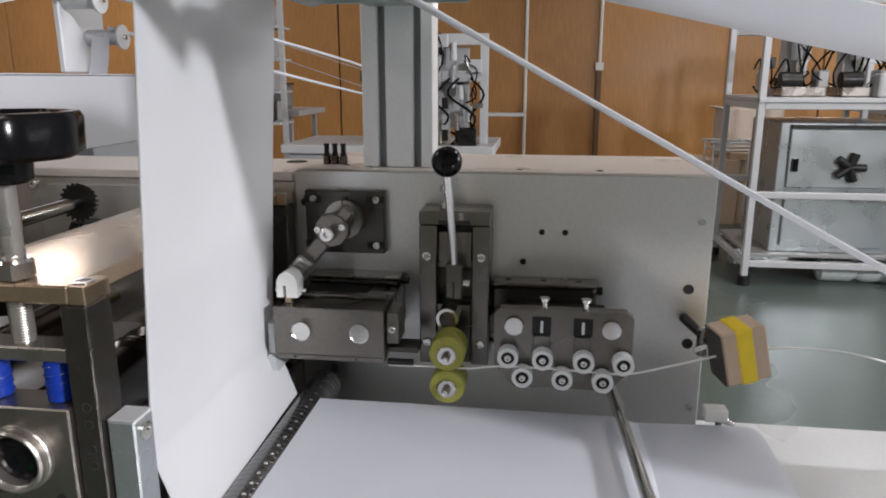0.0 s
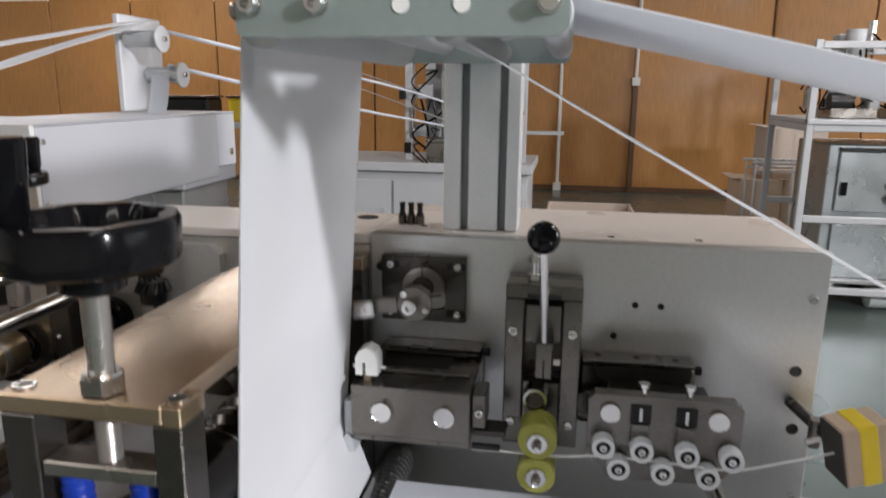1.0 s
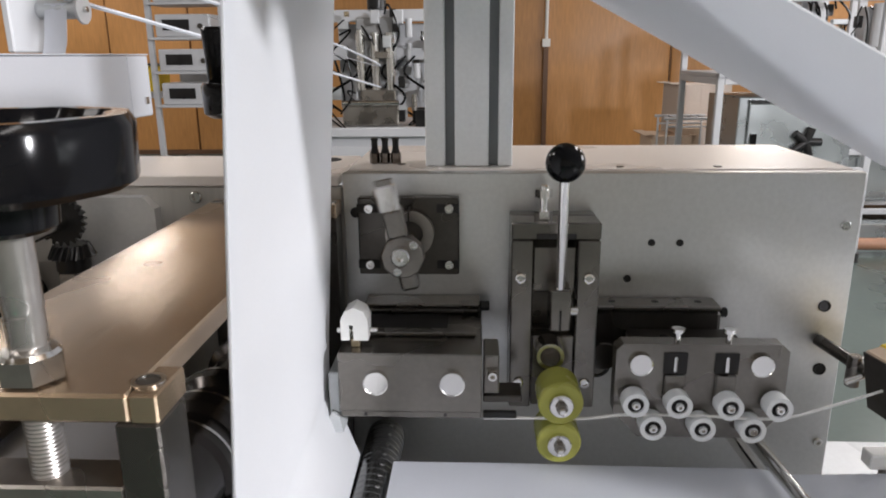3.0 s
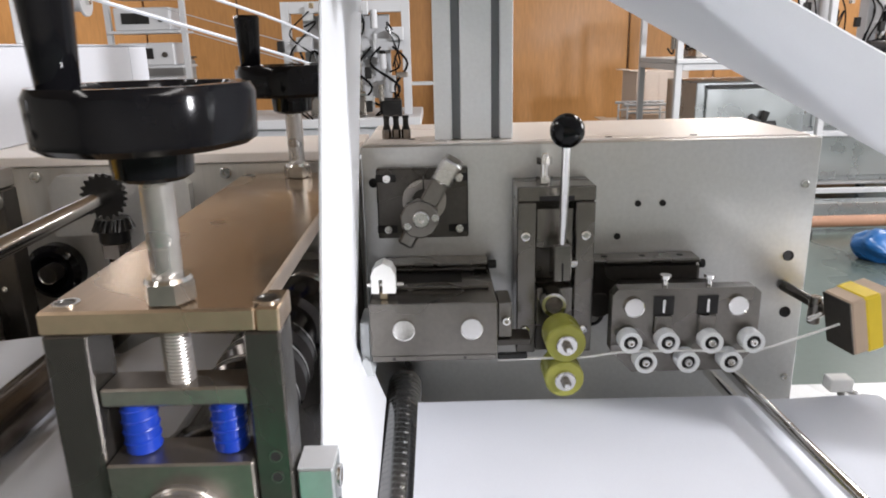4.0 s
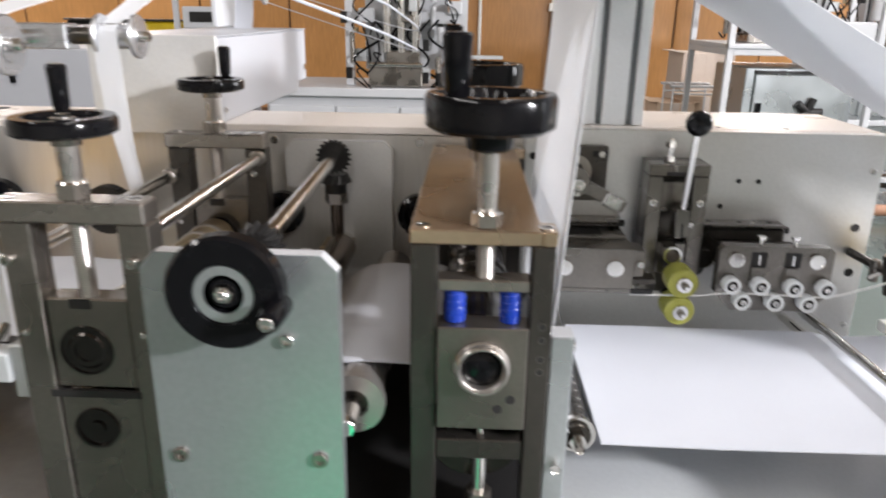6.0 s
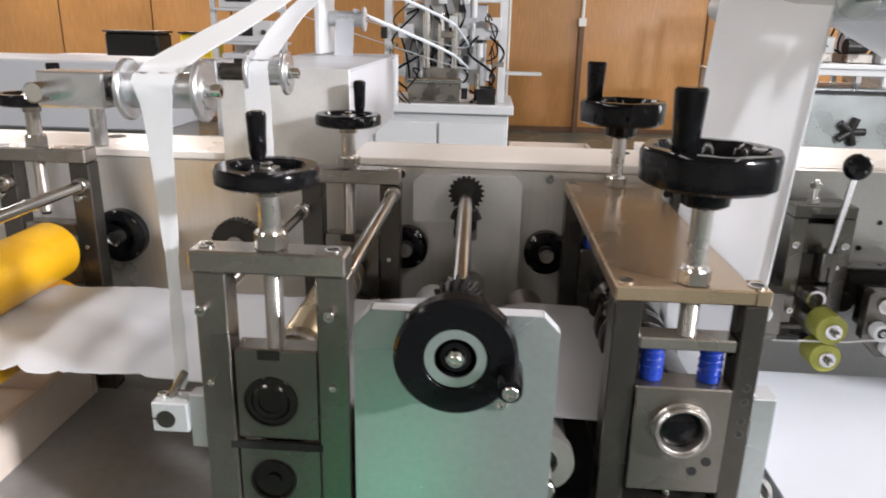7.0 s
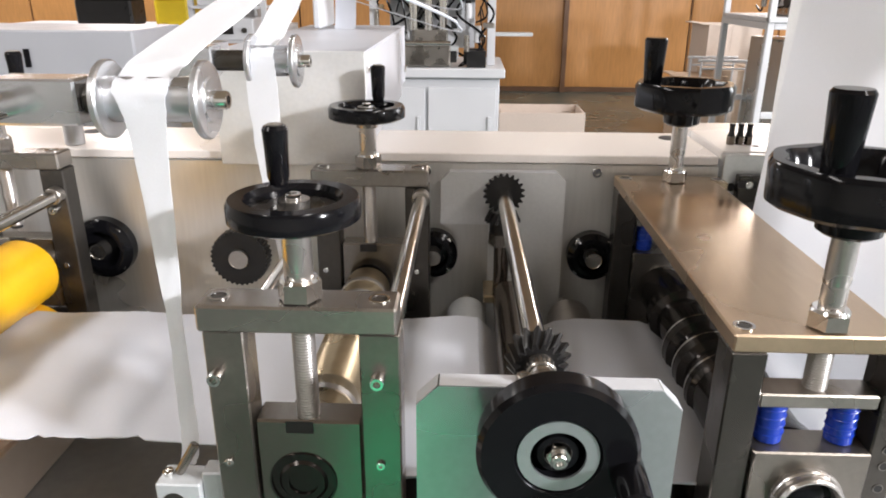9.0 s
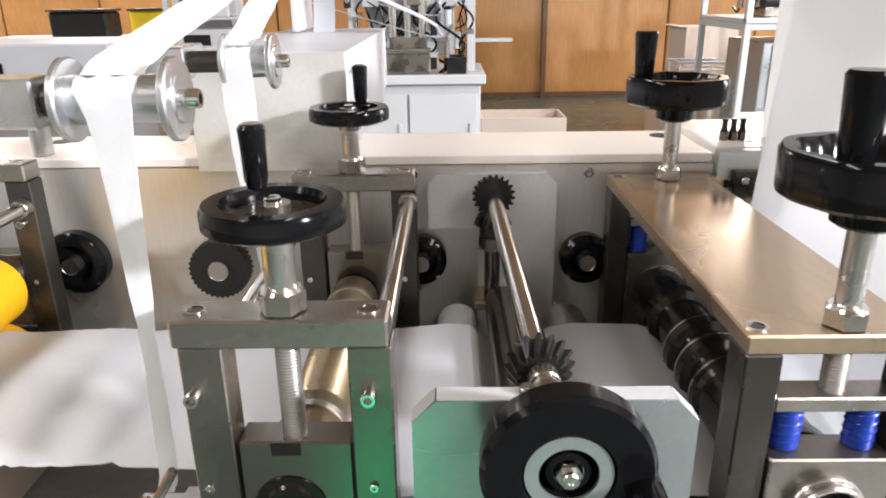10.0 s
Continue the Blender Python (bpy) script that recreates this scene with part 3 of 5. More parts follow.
    clutter(f, ox + 0.05, ox + w - 0.05, oy + 0.15, oy + 0.5, z0 + 0.06, z0 + 0.5, 30, int(77 * ox))
    m = thing("motor_block", (ox + w * 0.75, oy + 0.1, z0), "pale machine block on the frame deck", "machine block")
    part("block", Shape().box(ox + w * 0.72, ox + w * 0.98, oy + 0.02, oy + 0.12, z0, z0 + 0.14, 0.01), WHITE, m)
    part("cap", Shape().cyl((ox + w * 0.8, oy + 0.02, z0 + 0.07), "y", 0.03, -0.02), STEEL, m)


def far_left():
    c = thing("white_cabinet", (-3.0, 4.3, 0), "long low white steel cabinet on the hall floor", "cabinet")
    part("body", Shape().box(-5.2, -2.33, 4.0, 4.7, 0.70, 1.10, 0.01), LIGHT_GREY, c)
    part("base", Shape().box(-5.1, -2.4, 4.1, 4.7, 0.0, 0.699, 0.01), GREY_BOX, c)
    part("handle", Shape().box(-2.96, -2.93, 3.985, 3.999, 0.9, 1.0), BLACK, c)
    r = thing("instrument_rack", (-2.420, 5.0, 0), "slim pale rack with stacked white instrument boxes", "rack")
    for x in (-2.670, -2.090):
        part("post", Shape().box(x - 0.02, x + 0.02, 5.8, 5.84, 0, 2.0), WHITE, r)
    for k in range(4):
        z = 0.9 + 0.26 * k
        part("shelf", Shape().box(-2.649, -2.111, 5.75, 6.1, z, z + 0.02), WHITE, r)
        b = thing("instrument_box", (-2.390, 5.9, z + 0.021), "white instrument box with a dark display", "instrument", "boxes on the rack")
        part("case", Shape().box(-2.600, -2.170, 5.76, 6.05, z + 0.021, z + 0.19, 0.008), WHITE, b)
        part("display", Shape().box(-2.540, -2.330, 5.752, 5.759, z + 0.07, z + 0.15, 0), BLACK_OX, b)
        part("knob", Shape().cyl((-2.240, 5.759, z + 0.1), "y", 0.02, -0.015), STEEL_DARK, b)
    t = thing("supply_table", (-2.6, 6.6, 0), "white table with dark parts and a yellow tray far behind", "table")
    part("top", Shape().box(-4.6, -2.1, 6.2, 7.0, 0.95, 1.0), WHITE, t)
    for x in (-4.5, -2.2):
        for y in (6.25, 6.95):
            part("leg", Shape().box(x - 0.02, x + 0.02, y - 0.02, y + 0.02, 0, 0.95), WHITE, t)
    for x, w, mat, nm in ((-3.9, 0.5, BLACK_OX, "dark motor box"), (-3.2, 0.3, YELLOW_TAPE, "yellow tray"), (-2.7, 0.4, GREY_BOX, "grey gearbox")):
        q = thing("supply_box", (x, 6.5, 1.0), nm + " on the white supply table", "box", "boxes on the supply table")
        part("case", Shape().box(x, x + w, 6.35, 6.65, 1.0, 1.22, 0.02), mat, q)
        part("lid", Shape().box(x - 0.01, x + w + 0.01, 6.34, 6.66, 1.221, 1.24, 0.004), STEEL_DARK, q)


def floor_litter():
    t = thing("floor_beam", (3.0, 5.0, 0), "long pale steel base beam lying along the floor", "beam")
    part("beam", Shape().box(1.4, 4.6, 4.98, 5.12, 0.02, 0.14, 0.006), GALV, t)
    for x in (1.6, 3.0, 4.4):
        part("foot", Shape().box(x - 0.05, x + 0.05, 4.99, 5.11, 0, 0.019), BLACK_OX, t)
    r = thing("fabric_roll", (2.6, 4.7, 0.07), "wrapped roll of material with a brown tube lying on the floor", "roll")
    part("tube", Shape().cyl((2.32, 4.72, 0.07), "x", 0.04, 1.9), COPPER, r)
    part("wrapping", Shape().lathe([(0.03, 0), (0.07, 0.02), (0.07, 0.2), (0.05, 0.24), (0.07, 0.28), (0.066, 0.5), (0.03, 0.52)], (1.85, 4.72, 0.07), "x", 20), FILM, r)
    b = thing("blue_bag", (2.5, 4.1, 0), "crumpled blue plastic bag on the floor", "bag")
    s = Shape()
    bmesh.ops.create_icosphere(s.bm, subdivisions=4, radius=0.135)
    for v in s.bm.verts:
        k = 1 + 0.35 * noise.noise(v.co * 9) + 0.10 * abs(noise.noise(v.co * 26))
        v.co = Vector((v.co.x * k * 1.15, v.co.y * k, max(-0.08, v.co.z * k * 0.75))) + Vector((2.48, 4.05, 0.08))
    for f in s.bm.faces:
        f.smooth = True
    part("bag", s, BLUE_PLASTIC, b)
    f = thing("plastic_film", (2.9, 4.0, 0), "crumpled clear film heap on the floor", "film")
    s = Shape()
    bmesh.ops.create_icosphere(s.bm, subdivisions=4, radius=0.2)
    for v in s.bm.verts:
        k = 1 + 0.4 * noise.noise(v.co * 11 + Vector((3, 1, 2)))
        v.co = Vector((v.co.x * k * 1.4, v.co.y * k, max(-0.08, v.co.z * k * 0.5))) + Vector((2.95, 4.0, 0.08))
    for q in s.bm.faces:
        q.smooth = True
    part("film", s, FILM, f)
    # long low machine bed far right
    m = thing("far_conveyor", (3.6, 6.2, 0), "far grey conveyor machine with a row of small black knobs", "machine")
    part("bed", Shape().box(2.9, 6.5, 6.1, 6.9, 0.9, 1.06, 0.01), GALV, m)
    part("cabinet", Shape().box(3.0, 6.4, 6.2, 6.8, 0.1, 0.899, 0.01), WHITE, m)
    part("door", Shape().box(3.2, 3.9, 6.18, 6.199, 0.5, 0.8, 0.004), GREY_BOX, m)
    for k in range(9):
        k0 = part("knob_stem", Shape().cyl((3.1 + 0.17 * k, 6.2, 1.061), "z", 0.012, 0.12), STEEL_DARK, m)
        part("knob", Shape().cyl((3.1 + 0.17 * k, 6.2, 1.181), "z", 0.035, 0.03), BLACK_OX, k0)
    for x in (2.9, 3.9):
        part("post", Shape().box(x, x + 0.06, 6.12, 6.18, 1.061, 2.6), WHITE, m)


hall()
partition()
bench_machine()
stacked_boxes()
wire_stand()
frame_machine(1.36, 4.55, 0.92, 1.62, 1.12, "white tube machine frame with a grey cabinet below")
frame_machine(2.5, 5.4, 1.1, 1.9, 1.05, "far white tube machine frame with welding heads")
far_left()
floor_litter()


# ---- the mask machine: bed, back wall, right-hand wire unit ----
def machine_bed():
    b = thing("machine_bed", (-0.6, 0.5, 0), "grey steel machine bed with cream table top", "machine bed")
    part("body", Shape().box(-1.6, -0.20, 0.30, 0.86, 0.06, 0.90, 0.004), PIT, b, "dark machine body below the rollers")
    part("deck", Shape().box(-0.198, 0.62, 0.06, 0.688, 0.86, 0.90, 0.003), DECK, b, "smooth light grey deck under the fabric")
    part("deck_front", Shape().box(-0.19, 0.60, 0.08, 0.86, 0.06, 0.858, 0.003), DECK, b)
    part("back_wall", Shape().box(-1.6, -0.212, 0.695, 0.707, 0.901, 1.180, 0.001), WALL_STEEL, b, "satin grey back wall plate")
    part("table_top", Shape().box(-1.6, -0.214, 0.694, 0.815, 1.181, 1.190, 0.001), CREAM, b, "cream painted table top")
    for x in (-1.55, -0.9, -0.24, 0.55):
        for y in (0.36, 0.8):
            part("foot", Shape().cyl((x, y, 0), "z", 0.035, 0.06), BLACK_OX, b)
    for x in (-0.509, -0.335, -0.80, -1.1):
        socket_screw(x, 0.695, 1.172, "y", 0.0052, -0.004, b)
    for x in (-0.24, -0.9):
        part("cable_hole", Shape().cyl((x, 0.785, 1.1895), "z", 0.012, 0.0012), PIT, b, "black disc painted as a shaded hole in the table top")
    part("left_deck", Shape().box(-1.6, -0.625, 0.32, 0.694, 0.9006, 0.9030, 0.0005), GREY_BOX, b, "dull grey steel deck")
    part("cross_member", Shape().box(-0.64, -0.21, 0.655, 0.694, 0.902, 0.99, 0.002), STEEL_DARK, b)
    for x, r in ((-0.857, 0.033), (-0.502, 0.026), (-0.335, 0.026)):
        f = part("bearing_flange", Shape().lathe([(r, 0), (r, -0.012), (r * 0.8, -0.016), (r * 0.62, -0.016), (r * 0.55, -0.008), (0.0001, -0.008)], (x, 0.6945, 1.084), "y", 36), BLACK, b, "round black bearing flange")
        part("shaft_end", Shape().cyl((x, 0.686, 1.084), "y", 0.0085, -0.014), STEEL, f)
        for k in range(4):
            a = math.pi / 4 + math.pi / 2 * k
            socket_screw(x + r * 0.86 * math.cos(a), 0.6825, 1.084 + r * 0.86 * math.sin(a), "y", 0.003, -0.002, f)


def wire_housing():
    h = thing("wire_unit_housing", (0.0, 0.77, 0.945), "satin grey machined front plate with a cream top cover", "machine housing")
    part("front_plate", Shape().box(-0.210, 0.209, 0.690, 0.702, 0.902, 1.193, 0.001), PLATE, h)
    part("top_cover", Shape().box(-0.208, 0.205, 0.7025, 0.862, 1.184, 1.194, 0.001), CREAM, h, "cream painted top cover")
    part("side_panel", Shape().box(0.197, 0.205, 0.7025, 0.862, 0.91, 1.1835, 0.001), CREAM, h)
    part("side_panel", Shape().box(-0.208, -0.200, 0.7025, 0.862, 0.91, 1.1835, 0.001), WHITE, h)
    part("rear_panel", Shape().box(-0.1995, 0.1965, 0.854, 0.862, 0.91, 1.1835, 0.001), WHITE, h)
    # holes are near-black discs, their inner shade put into the colour
    for x, z, r in ((0.190, 1.081, 0.0052), (0.193, 1.024, 0.0055), (0.026, 1.104, 0.0032), (0.044, 1.135, 0.003), (0.067, 1.135, 0.003),
                    (-0.200, 1.160, 0.0045), (-0.02, 0.995, 0.003), (-0.15, 0.995, 0.003)):
        part("hole", Shape().lathe([(r, 0), (r * 0.95, -0.0012), (r * 0.8, -0.0012), (r * 0.7, -0.0004), (0.0001, -0.0004)], (x, 0.6899, z), "y", 16), PIT, h)
    for x, z in ((0.197, 1.150), (0.20, 0.955)):
        socket_screw(x, 0.690, z, "y", 0.0038, -0.003, h)
    for x, y in ((0.10, 0.715), (0.02, 0.715), (-0.165, 0.73)):
        part("cover_screw", Shape().cyl((x, y, 1.194), "z", 0.0035, 0.0006), STEEL_DARK, h)
    for k in range(3):
        x = -0.1892 + 0.0092 * k
        st = thing("air_fitting", (x, 0.737, 1.194), "dark brown air fitting with a black plug on the cream cover", "fitting", "air fittings on the cover")
        part("body", Shape().hexagon((x, 0.737, 1.194), "z", 0.0045, 0.009), PRESSURE, st)
        part("plug", Shape().lathe([(0.004, 0), (0.0028, 0.004), (0.0028, 0.010), (0.0033, 0.011), (0.0033, 0.013)], (x, 0.737, 1.2032), "z", 12), BLACK_OX, st)
    # aluminium profile column behind the plate
    c = thing("profile_column", (-0.1065, 0.735, 1.194), "upright aluminium profile column with two slots coloured dark for shade", "column")
    for a, w in ((-0.143, 0.0165), (-0.1185, 0.0285), (-0.0820, 0.0120)):
        part("rib", Shape().box(a, a + w, 0.7155, 0.7555, 1.1945, 1.95, 0.0008), COLUMN, c)
    # slot floors get a darker colour that stands for the shade between ribs
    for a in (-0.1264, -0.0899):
        part("slot", Shape().box(a, a + 0.0078, 0.723, 0.748, 1.1945, 1.95, 0), SLOT_SHADE, c)
    # square plate with the cutter bearing
    p = thing("cutter_bearing", (-0.1555, 0.685, 1.142), "dark square bearing plate with slotted screws and a split ring", "bearing")
    part("plate", Shape().box(-0.1965, -0.114, 0.6785, 0.6895, 1.110, 1.1745, 0.001), STEEL_DARK, p)
    for x, z in ((-0.188, 1.166), (-0.123, 1.166), (-0.188, 1.119), (-0.123, 1.119)):
        part("slot", Shape().box(x - 0.009, x + 0.009, 0.6775, 0.6784, z - 0.0035, z + 0.0035, 0), PIT, p)
        socket_screw(x + 0.001, 0.6774, z, "y", 0.0038, -0.003, p)
    ring = part("ring", Shape().tube((-0.1535, 0.6784, 1.147), "y", 0.0195, 0.011, -0.012, 36), STEEL, p)
    part("ring_gap", Shape().box(-0.1545, -0.1533, 0.6658, 0.6784, 1.158, 1.1675, 0), PIT, ring)
    part("boss", Shape().lathe([(0.0105, 0), (0.0105, -0.009), (0.0001, -0.009)], (-0.1535, 0.6784, 1.147), "y", 24), STEEL_DARK, p)


CUTTER = (-0.1555, 0.640, 1.1425)


def rotary_cutter():
    """The turning knife arm; drawn with its knife towards +x."""
    x, y, z = CUTTER
    r = thing("rotary_cutter", CUTTER, "turning steel cutter arm with a knife block and counterweight", "cutter")
    part("shaft", Shape().cyl((x, 0.6365, z), "y", 0.0085, 0.032), CHROME, r)
    body = Shape().lathe([(0.0155, 0), (0.0165, 0.001), (0.0165, 0.011), (0.0155, 0.012)], (x - 0.003, 0.6245, z), "y", 10)
    b = part("clamp_body", body, UNIT_STEEL, r)
    for dx, dz in ((0.005, -0.0105), (-0.0125, 0.006)):
        socket_screw(x + dx, 0.6244, z + dz, "y", 0.0032, -0.002, b)
    part("shaft_nose", Shape().lathe([(0.0070, 0), (0.0070, -0.010), (0.0060, -0.011), (0.0028, -0.011), (0.0026, -0.007), (0.0001, -0.007)], (x, 0.6243, z), "y", 20), CHROME, r)
    part("arm", Shape().box(x + 0.012, x + 0.036, 0.6265, 0.6345, z - 0.0075, z + 0.0075, 0.0012), UNIT_STEEL, r)
    k = part("knife_block", Shape().box(x + 0.033, x + 0.054, 0.6165, 0.6262, z - 0.0080, z + 0.0080, 0.002), CHROME, r)
    part("blade", Shape().box(x + 0.0541, x + 0.058, 0.618, 0.623, z - 0.0065, z + 0.0065, 0.0006), UNIT_STEEL, k)
    socket_screw(x + 0.043, 0.6164, z, "y", 0.003, -0.0015, k)
    part("counterweight", Shape().box(x - 0.030, x - 0.016, 0.6265, 0.6375, z - 0.007, z + 0.007, 0.0022), UNIT_STEEL, r)
    return r


def shear_block():
    s = thing("shear_block", (-0.145, 0.63, 1.03), "ground steel shear block with two round pins", "machine block")
    part("front_block", Shape().box(-0.1985, -0.0955, 0.580, 0.640, 1.0365, 1.0820, 0.001), UNIT_STEEL, s)
    part("ledge", Shape().box(-0.198, -0.096, 0.583, 0.640, 1.0305, 1.0360, 0.0008), UNIT_STEEL, s)
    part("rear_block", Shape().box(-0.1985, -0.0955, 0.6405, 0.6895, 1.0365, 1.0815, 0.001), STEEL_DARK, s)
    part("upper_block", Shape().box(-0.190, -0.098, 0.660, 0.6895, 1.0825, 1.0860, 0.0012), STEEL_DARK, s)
    part("upper_cap", Shape().box(-0.192, -0.097, 0.664, 0.6895, 1.0862, 1.0890, 0.0008), UNIT_STEEL, s)
    # flat black sheet that paints the recess's shade
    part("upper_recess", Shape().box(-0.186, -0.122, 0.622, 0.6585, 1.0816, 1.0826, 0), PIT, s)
    part("top_edge", Shape().box(-0.188, -0.100, 0.612, 0.6215, 1.0825, 1.0855, 0.0006), UNIT_STEEL, s)
    for x in (-0.171, -0.1165):
        part("pin", Shape().cyl((x, 0.5798, 1.061), "y", 0.0090, -0.004), CHROME, s)
    for x in (-0.18, -0.122):
        part("ledge_hole", Shape().cyl((x, 0.5829, 1.0332), "y", 0.0012, -0.0004, 10), PIT, s)
    part("side_tab", Shape().box(-0.0945, -0.083, 0.588, 0.62, 1.0480, 1.0780, 0.001), UNIT_STEEL, s)
    socket_screw(-0.088, 0.5879, 1.064, "y", 0.0036, -0.006, s)
    part("lower_tab", Shape().box(-0.0945, -0.066, 0.595, 0.618, 1.0375, 1.0430, 0.0008), STEEL_DARK, s)
    part("guide_tip", Shape().box(-0.0945, -0.070, 0.589, 0.594, 1.0275, 1.0325, 0.0008), BLACK_OX, s)
    part("stop_screw", Shape().cyl((-0.0968, 0.676, 1.0840), "x", 0.0042, 0.008), BLACK_OX, s)
    part("left_bracket", Shape().box(-0.2075, -0.1990, 0.588, 0.625, 1.030, 1.063, 0.0012), ALU, s)
    part("left_foot", Shape().prism([(-0.2135, -1.018), (-0.197, -1.018), (-0.1995, -1.030), (-0.205, -1.034)], (0, 0.583, 0), "y", 0.03), ALU, s)
    c = thing("cable_clip", (-0.187, 0.598, 1.0825), "white plastic clip with a pinching screw", "clip")
    arch = [(-0.1965, -1.0885), (-0.1905, -1.0885), (-0.1905, -1.100), (-0.1875, -1.100), (-0.1875, -1.0885), (-0.177, -1.0885), (-0.177, -1.104),
            (-0.180, -1.110), (-0.1868, -1.1135), (-0.1935, -1.110), (-0.1965, -1.104)]
    part("body", Shape().prism(arch, (0, 0.588, 0), "y", 0.018), WHITE_PLASTIC, c)
    part("screw", Shape().cyl((-0.201, 0.597, 1.093), "x", 0.0022, 0.030), CHROME, c)
    part("foot", Shape().box(-0.190, -0.184, 0.591, 0.603, 1.0822, 1.0886, 0.0006), BRASS, c)


def lever_slide():
    s = thing("lever_slide", (-0.039, 0.67, 1.008), "dark steel slide unit with a lever and black ball knob", "slide unit")
    part("back_plate", Shape().box(-0.073, -0.005, 0.672, 0.6895, 1.008, 1.162, 0.001), STEEL_DARK, s)
    part("rail", Shape().box(-0.073, -0.0560, 0.645, 0.6715, 1.008, 1.148, 0.001), UNIT_STEEL, s)
    part("rail", Shape().box(-0.0220, -0.005, 0.645, 0.6715, 1.008, 1.148, 0.001), UNIT_STEEL, s)
    part("top_bar", Shape().box(-0.073, -0.005, 0.645, 0.6715, 1.1485, 1.162, 0.001), UNIT_STEEL, s)
    part("slider", Shape().box(-0.0555, -0.0225, 0.652, 0.6715, 1.105, 1.1415, 0.001), UNIT_STEEL, s)
    part("slider", Shape().box(-0.0555, -0.0225, 0.645, 0.6715, 1.010, 1.0700, 0.001), UNIT_STEEL, s)
    for x, z in ((-0.0655, 1.118), (-0.013, 1.118), (-0.0655, 1.030), (-0.013, 1.030)):
        socket_screw(x, 0.6449, z, "y", 0.0042, -0.002, s)
    # slot drawn as a thin black sheet in place of real depth and shade
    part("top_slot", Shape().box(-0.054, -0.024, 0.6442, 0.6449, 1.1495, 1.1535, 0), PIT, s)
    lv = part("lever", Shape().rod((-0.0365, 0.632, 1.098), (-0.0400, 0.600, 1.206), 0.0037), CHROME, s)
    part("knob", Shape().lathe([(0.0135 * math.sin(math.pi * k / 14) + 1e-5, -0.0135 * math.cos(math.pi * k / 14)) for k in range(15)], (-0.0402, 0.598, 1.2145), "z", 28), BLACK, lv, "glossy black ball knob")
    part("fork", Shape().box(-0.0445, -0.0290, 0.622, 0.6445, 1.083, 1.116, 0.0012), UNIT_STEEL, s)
    # black sheet painting the shaded gap of the fork
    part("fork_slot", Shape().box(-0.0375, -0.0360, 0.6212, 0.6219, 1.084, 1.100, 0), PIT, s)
    socket_screw(-0.0285, 0.632, 1.096, "x", 0.0036, 0.006, s)
    part("adjust_screw", Shape().cyl((-0.048, 0.66, 1.1622), "z", 0.0034, 0.026), CHROME, s)
    part("lock_nut", Shape().hexagon((-0.048, 0.66, 1.1625), "z", 0.0072, 0.006), CHROME, s)
    part("lock_nut", Shape().hexagon((-0.048, 0.66, 1.1790), "z", 0.0068, 0.006), CHROME, s)
    part("collar", Shape().tube((-0.043, 0.6448, 1.062), "y", 0.0105, 0.0078, -0.022, 28), CHROME, s)
    part("side_collar", Shape().tube((0.003, 0.6895, 1.0290), "y", 0.0125, 0.0095, -0.006, 28), BLACK_OX, s)
    part("side_bush", Shape().cyl((0.003, 0.6895, 1.0290), "y", 0.009, -0.008), UNIT_STEEL, s)


def feed_rollers():
    made = []
    for z, dy in ((1.0415, 0.0), (1.0085, 0.002)):
        r = thing("feed_roller", (-0.0385, 0.600, z), "translucent yellow rubber feed roller with a steel hub", "roller", "feed roller pair")
        part("tyre", Shape().lathe([(0.009, 0), (0.0152, 0), (0.0164, 0.0015), (0.0164, 0.0285), (0.0152, 0.030), (0.009, 0.030)], (-0.0385, 0.586 + dy, z), "y", 36), YELLOW_PU, r)
        part("hub", Shape().lathe([(0.0088, 0.032), (0.0088, -0.004), (0.0080, -0.0052), (0.0001, -0.0052)], (-0.0385, 0.586 + dy, z), "y", 28), CHROME, r)
        part("axle", Shape().cyl((-0.0385, 0.618 + dy, z), "y", 0.006, 0.054), STEEL_DARK, r)
        h = part("hub_screw", Shape().hexagon((-0.0385, 0.5806 + dy, z), "y", 0.0042, -0.0035), UNIT_STEEL, r)
        part("hub_stud", Shape().cyl((-0.0385, 0.5770 + dy, z), "y", 0.0024, -0.004), CHROME, h)
        made.append(r)
    return made


